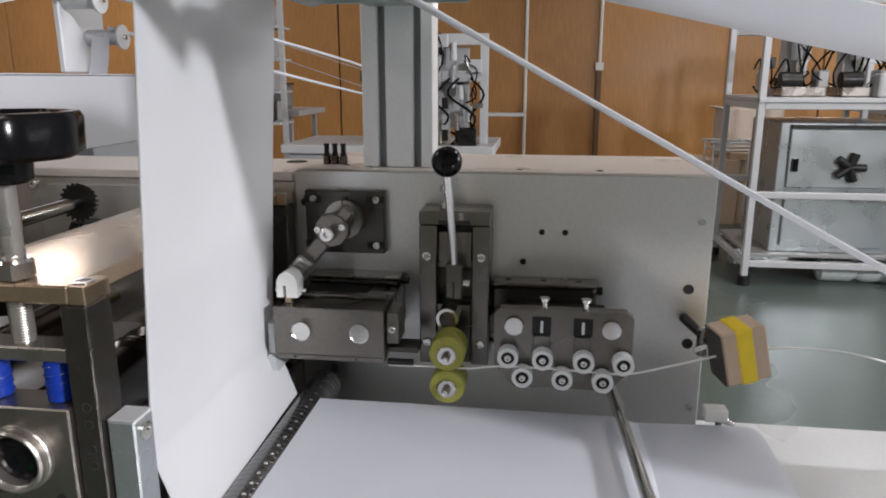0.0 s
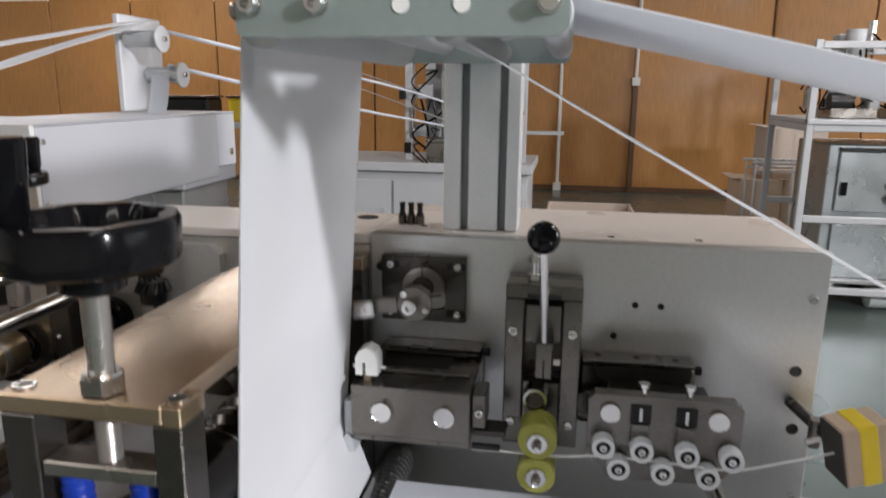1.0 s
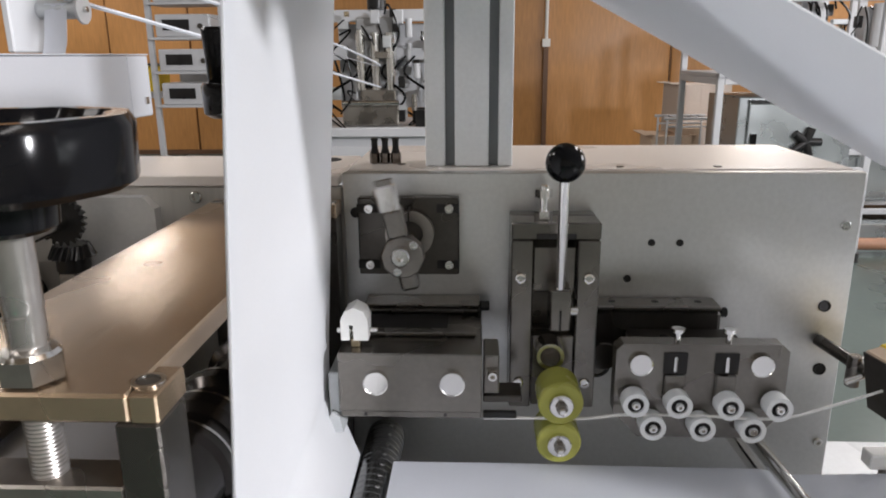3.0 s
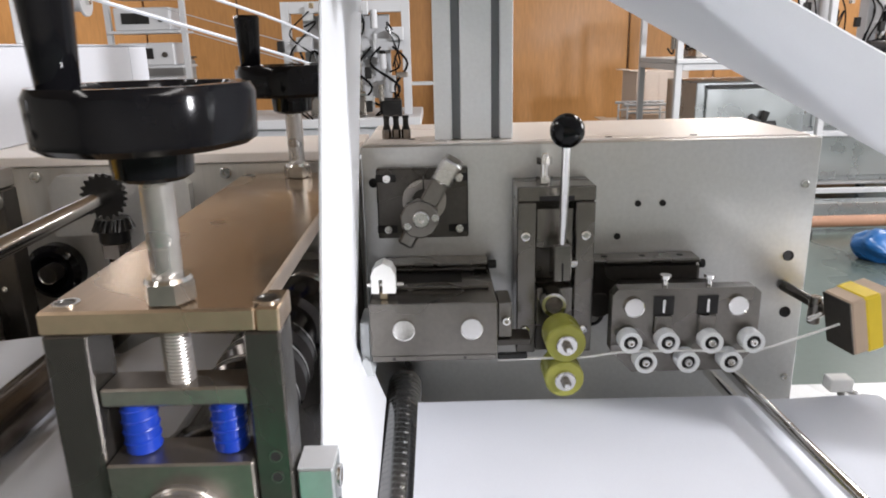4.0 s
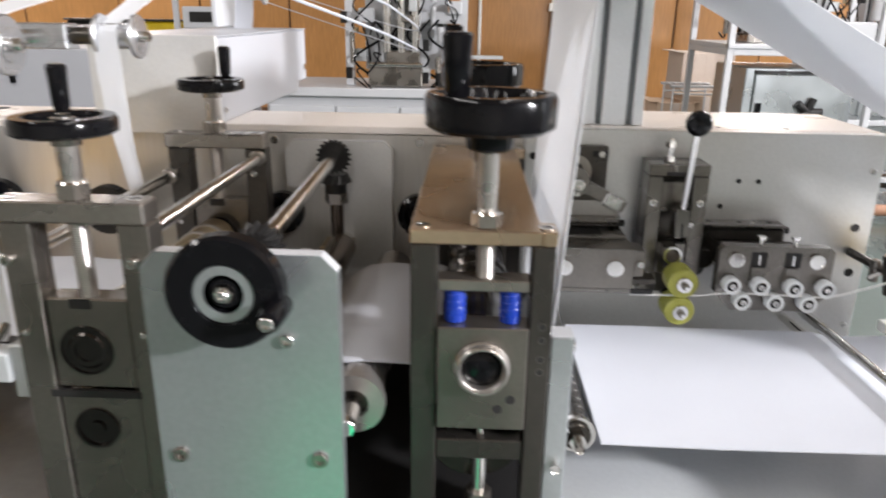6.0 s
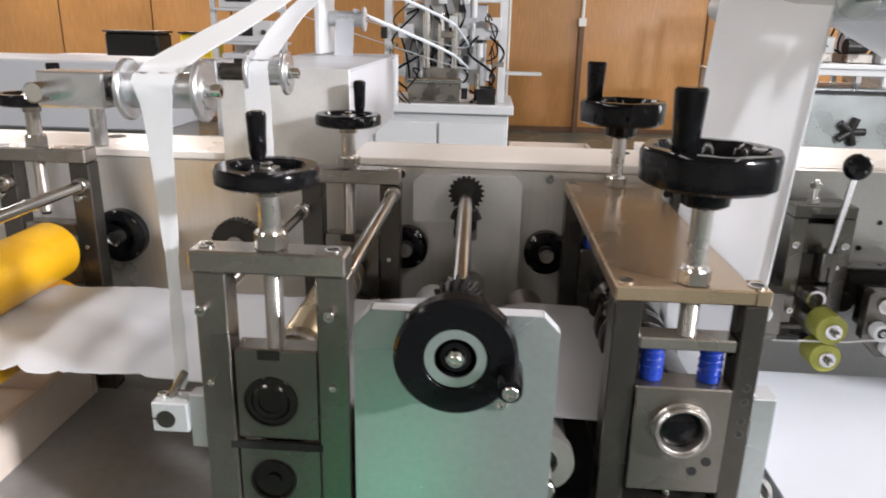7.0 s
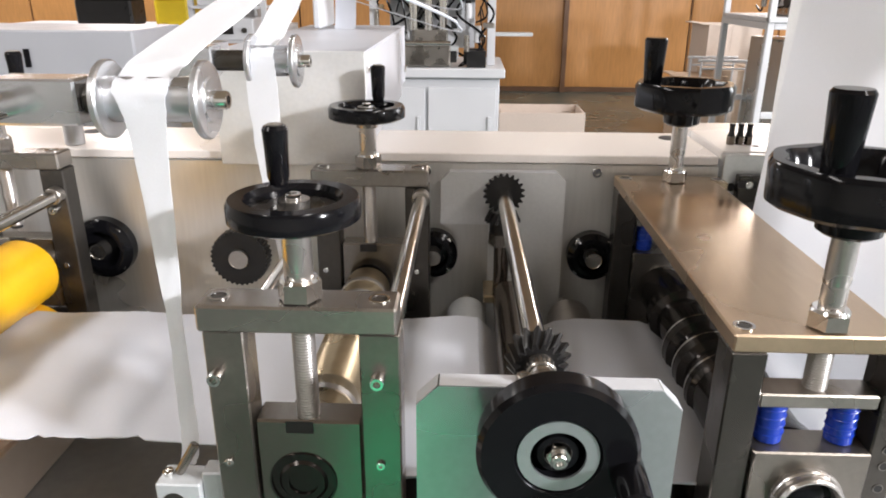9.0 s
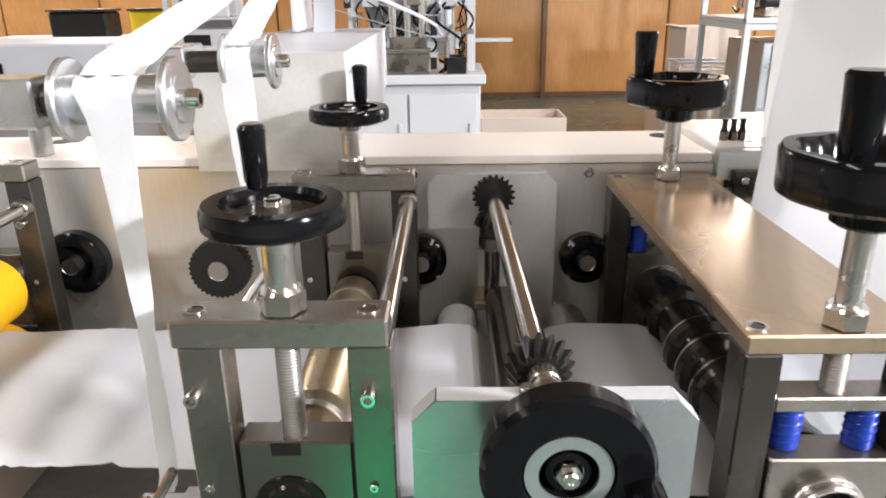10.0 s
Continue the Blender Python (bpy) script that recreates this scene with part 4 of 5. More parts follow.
def straightener():
    s = thing("wire_straightener", (0.06, 0.65, 1.0), "steel wire straightener with seven small bearings", "straightener")
    part("mount", Shape().box(-0.004, 0.099, 0.6680, 0.6895, 1.040, 1.0835, 0.003), STEEL_DARK, s)
    part("mount_cap", Shape().box(-0.003, 0.098, 0.6660, 0.6890, 1.0838, 1.0880, 0.0012), UNIT_STEEL, s)
    part("mount_arm", Shape().box(0.022, 0.108, 0.6190, 0.6675, 1.022, 1.0690, 0.002), STEEL_DARK, s)
    part("mount_foot", Shape().cyl((0.004, 0.6560, 1.048), "y", 0.012, 0.012), STEEL_DARK, s)
    for x in (0.012, 0.047, 0.082):
        part("cap_hole", Shape().cyl((x, 0.678, 1.0880), "z", 0.003, 0.0004, 14), PIT, s)
    outline = [(0.003, -1.076), (0.008, -1.081), (0.122, -1.081), (0.1275, -1.076), (0.1275, -1.026), (0.108, -1.006), (0.022, -1.006), (0.003, -1.026)]
    plate = part("front_plate", Shape().prism(outline, (0, 0.605, 0), "y", 0.0135), UNIT_STEEL, s)
    for x in (0.021, 0.108):
        part("pin", Shape().cyl((x, 0.6048, 1.0655), "y", 0.0085, -0.0025), CHROME, s)
    for x in (0.046, 0.083):
        # the opening is a black sheet, coloured as if shaded inside
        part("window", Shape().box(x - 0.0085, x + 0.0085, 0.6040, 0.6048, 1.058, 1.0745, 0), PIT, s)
        part("slider", Shape().box(x - 0.0075, x + 0.0075, 0.6015, 0.6048, 1.040, 1.0575, 0.0008), UNIT_STEEL, s)
        part("stud", Shape().cyl((x, 0.6035, 1.060), "z", 0.0016, 0.012, 10), CHROME, s)
        part("thumb_screw", Shape().lathe([(0.0022, 0), (0.0022, 0.006), (0.0045, 0.007), (0.0048, 0.010)], (x + 0.002, 0.611, 1.0812), "z", 14), CHROME, s)
    part("side_screw", Shape().cyl((0.0992, 0.676, 1.080), "x", 0.0042, 0.006), BLACK_OX, s)
    made = []
    for x, z in ((0.0163, 1.0388), (0.0475, 1.0383), (0.084, 1.0372), (0.1188, 1.0368), (0.0297, 1.0205), (0.0655, 1.0200), (0.1015, 1.0195)):
        b = part("bearing", Shape().tube((x, 0.603, z), "y", 0.0094, 0.0060, -0.0125, 28), COLUMN, s, "pale steel ball bearing")
        part("seal", Shape().tube((x, 0.6025, z), "y", 0.0060, 0.0032, -0.010, 24), PIT, b)
        part("axle_screw", Shape().lathe([(0.0032, 0.002), (0.0032, -0.0135), (0.0026, -0.0145), (0.0013, -0.0145), (0.0012, -0.012), (0.0001, -0.012)], (x, 0.603, z), "y", 14), CHROME, b)
        made.append(b)
    w = thing("nose_wire", (0.1, 0.595, 1.029), "thin white plastic-coated nose wire running through the rollers", "wire")
    pts = curve([(-0.094, 0.5955, 1.0245), (-0.06, 0.5955, 1.0250), (-0.02, 0.5955, 1.0252), (0.01, 0.5955, 1.0288), (0.06, 0.5955, 1.0290), (0.12, 0.5955, 1.0275),
                 (0.16, 0.603, 1.0340), (0.205, 0.615, 1.0420), (0.225, 0.62, 1.045)], 6)
    part("wire", Shape().wire(pts, 0.0011, 8), WHITE_PLASTIC, w)
    pts = curve([(0.243, 0.625, 1.046), (0.28, 0.63, 1.047), (0.33, 0.64, 1.040), (0.40, 0.66, 1.015), (0.46, 0.70, 0.97), (0.50, 0.75, 0.90)], 6)
    part("wire_tail", Shape().wire(pts, 0.0009, 8), WHITE_PLASTIC, w)
    g = thing("wire_guide", (0.215, 0.65, 1.045), "grey felt wire guide block wrapped with yellow tape", "wire guide")
    m = pose(0.2225, 0.620, 1.0465, 0, -13, 10)
    part("block", Shape().box(-0.0200, 0.0200, -0.0170, 0.0170, -0.0250, 0.0250, 0.0015, m=m), CARD, g, "grey-brown felt block")
    # thin slab that makes the block's left end face darker
    part("dark_end_face", Shape().box(-0.0216, -0.0201, -0.0165, 0.0165, -0.0245, 0.0245, 0.0005, m=m), STEEL_DARK, g)
    part("tape", Shape().box(-0.0080, 0.0080, -0.0180, 0.0180, -0.0260, 0.0260, 0.0018, m=m), YELLOW_TAPE, g, "bright yellow tape wrapping")
    part("arm", Shape().rod((0.187, 0.688, 1.052), (0.203, 0.636, 1.046), 0.0050), STEEL_DARK, g)
    part("joint", Shape().cyl((0.197, 0.646, 1.030), "z", 0.0055, 0.026), UNIT_STEEL, g)
    part("bolt", Shape().rod((0.188, 0.640, 1.036), (0.215, 0.636, 1.050), 0.0026), CHROME, g)


def overhead_bracket():
    b = thing("roller_bracket", (-0.11, 0.5, 1.33), "grey-green metal bracket plate carrying fabric guide rollers", "bracket")
    out = [(-0.1700, -1.3540), (-0.1680, -1.3520), (-0.0300, -1.3520), (-0.0260, -1.3560), (-0.0260, -1.3735), (-0.0310, -1.3790), (-0.1680, -1.3790), (-0.1700, -1.3770)]
    part("front_plate", Shape().prism(out, (0, 0.341, 0), "y", 0.008), BRACKET, b)
    part("rear_plate", Shape().prism(out, (0, 0.662, 0), "y", 0.008), BRACKET, b)
    part("spacer", Shape().box(-0.135, -0.080, 0.6705, 0.7150, 1.354, 1.377, 0.001), BRACKET, b)
    for x in (-0.096, -0.070):
        part("hole", Shape().cyl((x, 0.3409, 1.3650), "y", 0.0036, -0.0005, 18), WHITE_PLASTIC, b, "pale round hole")
    for x in (-0.1625, -0.1325, -0.0345):
        w = part("washer", Shape().cyl((x, 0.3409, 1.3655), "y", 0.0050, -0.0010, 20), CHROME, b)
        socket_screw(x, 0.3398, 1.3655, "y", 0.0043, -0.006, w)
    for x, r, z in ((-0.174, 0.0150, 1.3640), (-0.1325, 0.007, 1.3655), (-0.0835, 0.0085, 1.3600), (-0.0345, 0.0100, 1.3655)):
        part("guide_roller", Shape().cyl((x, 0.378, z), "y", r, 0.2835, 28), ALU, b)
        part("axle", Shape().cyl((x, 0.3492, z), "y", 0.004, 0.0286, 16), STEEL, b)


def webs():
    def web(name, label, path, y0, y1, mat=WEB, **kw):
        w = thing(name, (path[0][0], (y0 + y1) / 2, min(p[1] for p in path)), label, "fabric web", "fabric webs of the machine")
        part("web", Shape().sheet(path, y0, y1, **kw), mat, w)
        return w

    def line(a, b, n):
        return [(a[0] + (b[0] - a[0]) * k / n, a[1] + (b[1] - a[1]) * k / n) for k in range(n + 1)]

    arc = [(-0.174 + 0.0156 * math.cos(a), 1.364 + 0.0156 * math.sin(a)) for a in [radians(d) for d in range(176, 100, -12)]]
    down = line((-0.2085, 1.075), (-0.1905, 1.352), 14)
    low = line((-0.1885, 0.9815), (-0.2082, 1.0370), 6) + [(-0.2096, 1.0410), (-0.2099, 1.0440), (-0.2098, 1.0500)]
    band = web("fabric_band", "wide white nonwoven band hanging from the top roller", low + down + arc + line((-0.168, 1.3800), (1.4, 1.597), 20), 0.382, 0.612, BAND, wave=0.0008, across=14, skew=0.0028)
    part("folded_hem", Shape().sheet([(x + 0.0034, z) for x, z in line((-0.2098, 1.052), (-0.1905, 1.352), 10)], 0.3815, 0.3940, wave=0.0004, across=3), BAND, band, "doubled front hem")
    loop = line((0.95, 0.783), (-0.076, 1.3490), 24) + [(-0.0880, 1.3530), (-0.0925, 1.3600), (-0.0880, 1.3670)]
    web("fabric_loop", "white nonwoven web running obliquely off a guide roller", loop, 0.315, 0.542, BAND, wave=0.0009, across=12, drift=-0.088, tilt=-0.003)
    over = line((-0.0930, 1.3672), (-0.0345, 1.3760), 6) + line((-0.022, 1.3735), (1.4, 1.0816), 20)
    web("fabric_strip", "white nonwoven web falling gently from the last guide roller", over, 0.384, 0.628, BAND, wave=0.0009, across=12, drift=0.13, seed=2)
    flat = line((-0.1625, 0.9856), (0.112, 0.9848), 16) + line((0.120, 0.9830), (0.150, 0.975), 3)
    web("fabric_sheet", "smooth white fabric web lying over a roller", flat, 0.360, 0.597, WEB, wave=0.0010, across=14)
    right = line((0.118, 0.9790), (0.225, 0.9815), 8) + [(0.236, 0.980), (0.243, 0.975), (0.247, 0.965), (0.249, 0.93), (0.250, 0.905)]
    web("fabric_sheet", "wider white fabric web bending down over the table end", right, 0.285, 0.599, WEB, wave=0.0012, across=14, seed=4)
    # left part of the line
    left = line((-1.35, 1.0560), (-0.90, 1.0560), 24) + line((-0.89, 1.0555), (-0.63, 1.0500), 40) + line((-0.62, 1.0495), (-0.52, 1.0480), 8)
    web("fabric_web", "creased white fabric web leaving yellow rollers", left, 0.392, 0.592, WEB, wave=0.007, across=22, rough_edge=0.0007, seed=7, crease=0.0022,
        notches={30: (0.008, 0.0), 31: (0.004, 0.0), 38: (0.009, 0.0), 39: (0.004, 0), 47: (0.0, 0.007), 48: (0.0, 0.003), 54: (0.0, 0.008), 55: (0.003, 0.003), 44: (0.004, 0.0)})
    mid = line((-0.535, 1.0480), (-0.49, 1.0530), 4) + line((-0.475, 1.0545), (-0.455, 1.0530), 2) + line((-0.438, 1.0375), (-0.408, 1.0375), 3) + line((-0.382, 1.0505), (-0.361, 1.0535), 2) + line((-0.345, 1.0533), (-0.302, 1.0520), 4) + line((-0.294, 1.0490), (-0.268, 1.0300), 4)
    w = web("fabric_web", "white fabric web passing over grey idler rollers", mid, 0.362, 0.597, WEB, wave=0.0007, across=14, seed=9)
    part("selvedge", Shape().sheet([(x, z + 0.0012) for x, z in mid], 0.3618, 0.3700, wave=0.0007, across=2, seed=9), WEB, w)


def web_rollers():
    r = thing("ribbed_roller", (-0.171, 0.52, 0.972), "dark grooved roller with a row of bright dots", "roller")
    prof = [(0.009, 0)]
    for k in range(34):
        y = 0.004 + 0.0075 * k
        prof += [(0.0162, y), (0.0162, y + 0.0058), (0.0159, y + 0.0062), (0.0159, y + 0.0071)]
    prof += [(0.009, 0.266)]
    part("barrel", Shape().lathe(prof, (-0.1765, 0.404, 0.9695), "y", 32), ROLLER_STEEL, r)
    part("end_ring", Shape().tube((-0.1765, 0.398, 0.9695), "y", 0.0172, 0.0085, 0.0052, 30), CHROME, r)
    part("end_cap", Shape().lathe([(0.013, 0), (0.013, -0.003), (0.0115, -0.0042), (0.0001, -0.0042)], (-0.1765, 0.3975, 0.9695), "y", 28), STEEL_DARK, r)
    part("end_nut", Shape().hexagon((-0.1765, 0.3932, 0.9695), "y", 0.0078, -0.0085), CHROME, r)
    part("end_stud", Shape().cyl((-0.1765, 0.3846, 0.9695), "y", 0.004, -0.010), STEEL, r)
    for k in range(17):
        part("dot", Shape().cyl((-0.1705, 0.420 + 0.0145 * k, 0.9842), "z", 0.0017, 0.0012, 10), CHROME, r)
    g = thing("guide_rod", (0.118, 0.5, 0.996), "polished steel guide rod held over the fabric by a clamp", "guide rod")
    part("rod", Shape().rod((0.112, 0.688, 0.9960), (0.128, 0.337, 0.9960), 0.0052), CHROME, g)
    part("lower_rod", Shape().rod((0.122, 0.688, 0.9640), (0.136, 0.337, 0.9640), 0.0052), CHROME, g)
    part("rear_block", Shape().box(0.100, 0.118, 0.655, 0.688, 0.985, 1.002, 0.001), BLACK_OX, g)
    cl = part("clamp", Shape().prism([(0.120, -1.004), (0.136, -1.004), (0.142, -0.955), (0.124, -0.9005), (0.112, -0.9005), (0.126, -0.955)], (0, 0.337, 0), "y", 0.012), STEEL_DARK, g)
    socket_screw(0.1295, 0.3369, 0.992, "y", 0.0042, -0.005, cl)
    socket_screw(0.137, 0.3369, 0.963, "y", 0.0042, -0.005, cl)
    part("foot", Shape().box(0.100, 0.150, 0.325, 0.365, 0.9002, 0.906, 0.001), STEEL, g)
    c = thing("edge_clip", (0.205, 0.607, 0.982), "small white clip with a chrome pin at the web's edge", "clip")
    part("block", Shape().box(0.194, 0.214, 0.600, 0.614, 0.9835, 0.9955, 0.001), WHITE_PLASTIC, c)
    part("pin", Shape().rod((0.212, 0.607, 0.9835), (0.222, 0.604, 0.978), 0.003), CHROME, c)
    part("stem", Shape().cyl((0.208, 0.607, 0.9002), "z", 0.003, 0.0834), STEEL, c)


# ---- presses with hand wheels ----
def big_handwheel(x, y, label, turn=0):
    """Black lobed wheel on a threaded spindle; its base is the nut's seat."""
    z = 1.1715
    w = thing("handwheel", (x, y, z), label, "handwheel", "handwheels on the press frames")

    def lobes(k, a, r):
        return r + (0.0022 * math.cos(8 * a) if k in (0, 5, 6, 7) else 0.0007 * math.cos(8 * a))

    prof = [(0.0300, 0.074), (0.0405, 0.0700), (0.0448, 0.0728), (0.0456, 0.0918), (0.0435, 0.0955), (0.0370, 0.0955), (0.0335, 0.0900), (0.0300, 0.074)]
    part("rim", Shape().lathe(prof, (x, y, z), "z", 64, radius_of=lobes), BLACK, w)
    part("hub", Shape().lathe([(0.0135, 0.0555), (0.0165, 0.0575), (0.0175, 0.0690), (0.0300, 0.0745), (0.0300, 0.0780), (0.012, 0.0780), (0.011, 0.0830), (0.0001, 0.0830)], (x, y, z), "z", 40), BLACK, w)
    hx, hy = x + 0.0322 * math.cos(radians(223 + turn)), y + 0.0322 * math.sin(radians(223 + turn))
    h = part("handle", Shape().lathe([(0.0060, 0.0905), (0.0082, 0.0960), (0.0096, 0.1200), (0.0104, 0.1335), (0.0090, 0.1355), (0.0001, 0.1355)], (hx, hy, z), "z", 28), BLACK, w)
    part("handle_stud", Shape().cyl((hx, hy, z + 0.0860), "z", 0.0050, 0.0055), CHROME, h)
    prof = [(0.0068, -0.045)]
    for k in range(26):
        prof += [(0.0068, -0.043 + 0.0017 * k), (0.00645, -0.04215 + 0.0017 * k)]
    prof += [(0.0068, 0.004), (0.0068, 0.013)]
    for k in range(6):
        prof += [(0.0070, 0.0135 + 0.0022 * k), (0.0067, 0.0146 + 0.0022 * k)]
    prof += [(0.0070, 0.0275), (0.0072, 0.0290), (0.0072, 0.0560)]
    part("spindle", Shape().lathe(prof, (x, y, z), "z", 24), TURNED, w)
    part("nut", Shape().hexagon((x, y, z + 0.0008), "z", 0.0118, 0.0092), STEEL, w)
    part("nut_chamfer", Shape().lathe([(0.0106, 0.0100), (0.0096, 0.0118), (0.0074, 0.0118)], (x, y, z), "z", 24), CHROME, w)
    return w


def small_handwheel(x, y, z, label):
    w = thing("handwheel", (x, y, z), label, "handwheel", "handwheels on the press frames")
    prof = [(0.0242, 0.0470), (0.0318, 0.0455), (0.0354, 0.0475), (0.0356, 0.0555), (0.0340, 0.0585), (0.0263, 0.0585), (0.0242, 0.0555), (0.0242, 0.0470)]
    part("rim", Shape().lathe(prof, (x, y, z), "z", 48), BLACK, w)
    part("dish", Shape().lathe([(0.0100, 0.0380), (0.0105, 0.0455), (0.0246, 0.0485), (0.0246, 0.0515), (0.0090, 0.0500), (0.0085, 0.0570), (0.0001, 0.0570)], (x, y, z), "z", 36), STEEL, w, "grey dished wheel centre")
    socket_screw(x, y, z + 0.0571, "z", 0.0042, 0.003, w)
    h = part("handle", Shape().lathe([(0.0050, 0.0586), (0.0062, 0.0630), (0.0066, 0.0780), (0.0072, 0.0890), (0.0060, 0.0910), (0.0001, 0.0910)], (x - 0.014, y + 0.0250, z), "z", 24), BLACK, w)
    part("handle_cap", Shape().cyl((x - 0.014, y + 0.025, z + 0.0911), "z", 0.0046, 0.0008), STEEL, h)
    prof = [(0.0066, -0.076)]
    for k in range(40):
        prof += [(0.0067, -0.074 + 0.0018 * k), (0.0064, -0.0731 + 0.0018 * k)]
    prof += [(0.0080, 0.002), (0.0080, 0.0380)]
    part("spindle", Shape().lathe(prof, (x, y, z), "z", 24), TURNED, w)
    part("spindle_foot", Shape().lathe([(0.0030, -0.0765), (0.0030, -0.0790), (0.0052, -0.0792), (0.0060, -0.0760), (0.0040, -0.0745)], (x, y, z), "z", 16), BLACK_OX, w)
    part("nut", Shape().hexagon((x, y, z + 0.0006), "z", 0.0124, 0.0105), STEEL, w)
    part("nut_chamfer", Shape().lathe([(0.0110, 0.0111), (0.0100, 0.0128), (0.0080, 0.0128)], (x, y, z), "z", 24), CHROME, w)
    return w


def press_right():
    f = thing("roller_press", (-0.265, 0.515, 0.9), "ground steel press frame, its top plate coloured tan as a reflection", "roller press", "roller presses")
    part("top_plate", Shape().box(-0.3180, -0.2220, 0.3400, 0.6900, 1.1600, 1.1712, 0.0012), TAN_REFLECTION_STEEL, f)
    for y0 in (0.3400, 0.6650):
        part("ear", Shape().box(-0.22195, -0.2115, y0, y0 + 0.025, 1.1600, 1.1712, 0.0008), TAN_REFLECTION_STEEL, f)
        for x0, x1 in ((-0.3175, -0.2975), (-0.2285, -0.2120)):
            part("post", Shape().box(x0, x1, y0 + 0.0005, y0 + 0.0245, 0.9005, 1.1596, 0.001), STEEL_DARK, f)
        for x in (-0.3095, -0.2190):
            part("counterbore", Shape().tube((x, y0 + 0.0110, 1.1713), "z", 0.0062, 0.0046, 0.0008, 24), CHROME, f)
            part("bolt", Shape().cyl((x, y0 + 0.0110, 1.1713), "z", 0.0044, 0.0003, 16), STEEL_DARK, f)
        part("spring_bar", Shape().box(-0.2970, -0.2290, y0 + 0.002, y0 + 0.022, 1.1235, 1.1325, 0.001), STEEL, f)
        bl = part("bearing_block", Shape().box(-0.2970, -0.2290, y0 - 0.003, y0 + 0.022, 1.0105, 1.0965, 0.001), BRUSHED, f)
        part("bearing_ring", Shape().lathe([(0.0214, 0), (0.0214, -0.0030), (0.0206, -0.0040), (0.0198, -0.0040), (0.0194, -0.0056), (0.0200, -0.0062), (0.0200, -0.0086), (0.0188, -0.0100), (0.0178, -0.0100), (0.0170, -0.0080), (0.0160, -0.0070), (0.0155, -0.0030), (0.0155, 0)], (-0.2630, y0 - 0.0031, 1.0650), "y", 40), TURNED, bl)
        part("shaft_end", Shape().lathe([(0.0153, 0), (0.0150, -0.0015), (0.0122, -0.0032), (0.0075, -0.0042), (0.0022, -0.0046), (0.002, -0.0036), (0.0001, -0.0036)], (-0.2630, y0 - 0.0032, 1.0650), "y", 32), BLACK, bl)
        for x, z in ((-0.2405, 1.0375), (-0.2500, 1.0290)):
            part("hole", Shape().cyl((x, y0 - 0.0031, z), "y", 0.0036, -0.0004, 18), PIT, bl)
        part("lower_bar", Shape().box(-0.2970, -0.2290, y0 + 0.002, y0 + 0.022, 0.980, 0.9975, 0.001), STEEL_DARK, f)
        part("lower_screw", Shape().cyl((-0.262, y0 + 0.012, 0.9010), "z", 0.006, 0.0788), CHROME, f)
        part("lower_nut", Shape().hexagon((-0.262, y0 + 0.012, 0.935), "z", 0.011, 0.010), STEEL, f)
        part("gap_screw", Shape().cyl((-0.262, y0 + 0.012, 0.9977), "z", 0.0035, 0.0126), CHROME, f)
    for z in (1.0975, 1.0865, 1.0705, 1.0600):
        ph = part("post_hole", Shape().tube((-0.2190, 0.3404, z), "y", 0.0031, 0.0025, -0.0004, 16), UNIT_STEEL, f)
        part("thread", Shape().cyl((-0.2190, 0.3404, z), "y", 0.0024, -0.0003, 14), PIT, ph)
    for y in (0.352, 0.677):
        for x in (-0.2845, -0.2425):
            part("spring_core", Shape().cyl((x, y, 1.0967), "z", 0.0080, 0.0266), BLUE, f, "blue spring")
            pts = [(x + 0.0081 * math.cos(a), y + 0.0081 * math.sin(a), 1.0985 + 0.0225 * a / (2 * math.pi * 4)) for a in [2 * math.pi * k / 14 for k in range(57)]]
            part("spring_coil", Shape().wire(pts, 0.0007, 6), BLUE, f, "blue spring coil")
    prof = [(0.012, 0), (0.0290, 0.002), (0.0312, 0.005), (0.0312, 0.016), (0.0290, 0.020), (0.0290, 0.088), (0.0318, 0.092), (0.0318, 0.102), (0.0262, 0.106), (0.0262, 0.118), (0.0318, 0.122), (0.0318, 0.134), (0.0262, 0.138), (0.0262, 0.150), (0.0318, 0.154), (0.0318, 0.166), (0.0240, 0.172), (0.0240, 0.215), (0.0300, 0.219), (0.0300, 0.232), (0.024, 0.236), (0.024, 0.293), (0.012, 0.295)]
    er = thing("embossing_roller", (-0.2655, 0.515, 1.0605), "dark stepped steel embossing roller inside the press", "roller")
    part("barrel", Shape().lathe(prof, (-0.2655, 0.366, 1.0605), "y", 48), OILED, er)
    part("axle", Shape().cyl((-0.2655, 0.350, 1.0605), "y", 0.011, 0.328), STEEL, er)
    lr = thing("anvil_roller", (-0.2655, 0.515, 0.985), "smooth steel anvil roller below the fabric", "roller")
    part("barrel", Shape().cyl((-0.2655, 0.366, 0.9870), "y", 0.040, 0.297, 40), STEEL_DARK, lr)
    for y in (0.354, 0.6632):
        part("axle", Shape().cyl((-0.2655, y, 0.9870), "y", 0.010, 0.0115), STEEL, lr)
    for y in (0.452, 0.486, 0.518):
        part("bright_ring", Shape().tube((-0.2655, y + 0.012, 1.0605), "y", 0.0322, 0.030, 0.0022, 40), CHROME, er)
    s = thing("side_guide", (-0.2015, 0.37, 0.99), "plain grey-green guide plate beside the press post", "guide plate")
    part("plate", Shape().box(-0.2112, -0.1935, 0.3450, 0.3655, 0.9005, 1.0870, 0.0012), GALV, s)
    part("milled_top", Shape().box(-0.2108, -0.1939, 0.3454, 0.3651, 1.0871, 1.0876, 0), WHITE, s)
    socket_screw(-0.1934, 0.3552, 1.077, "x", 0.0058, 0.002, s)
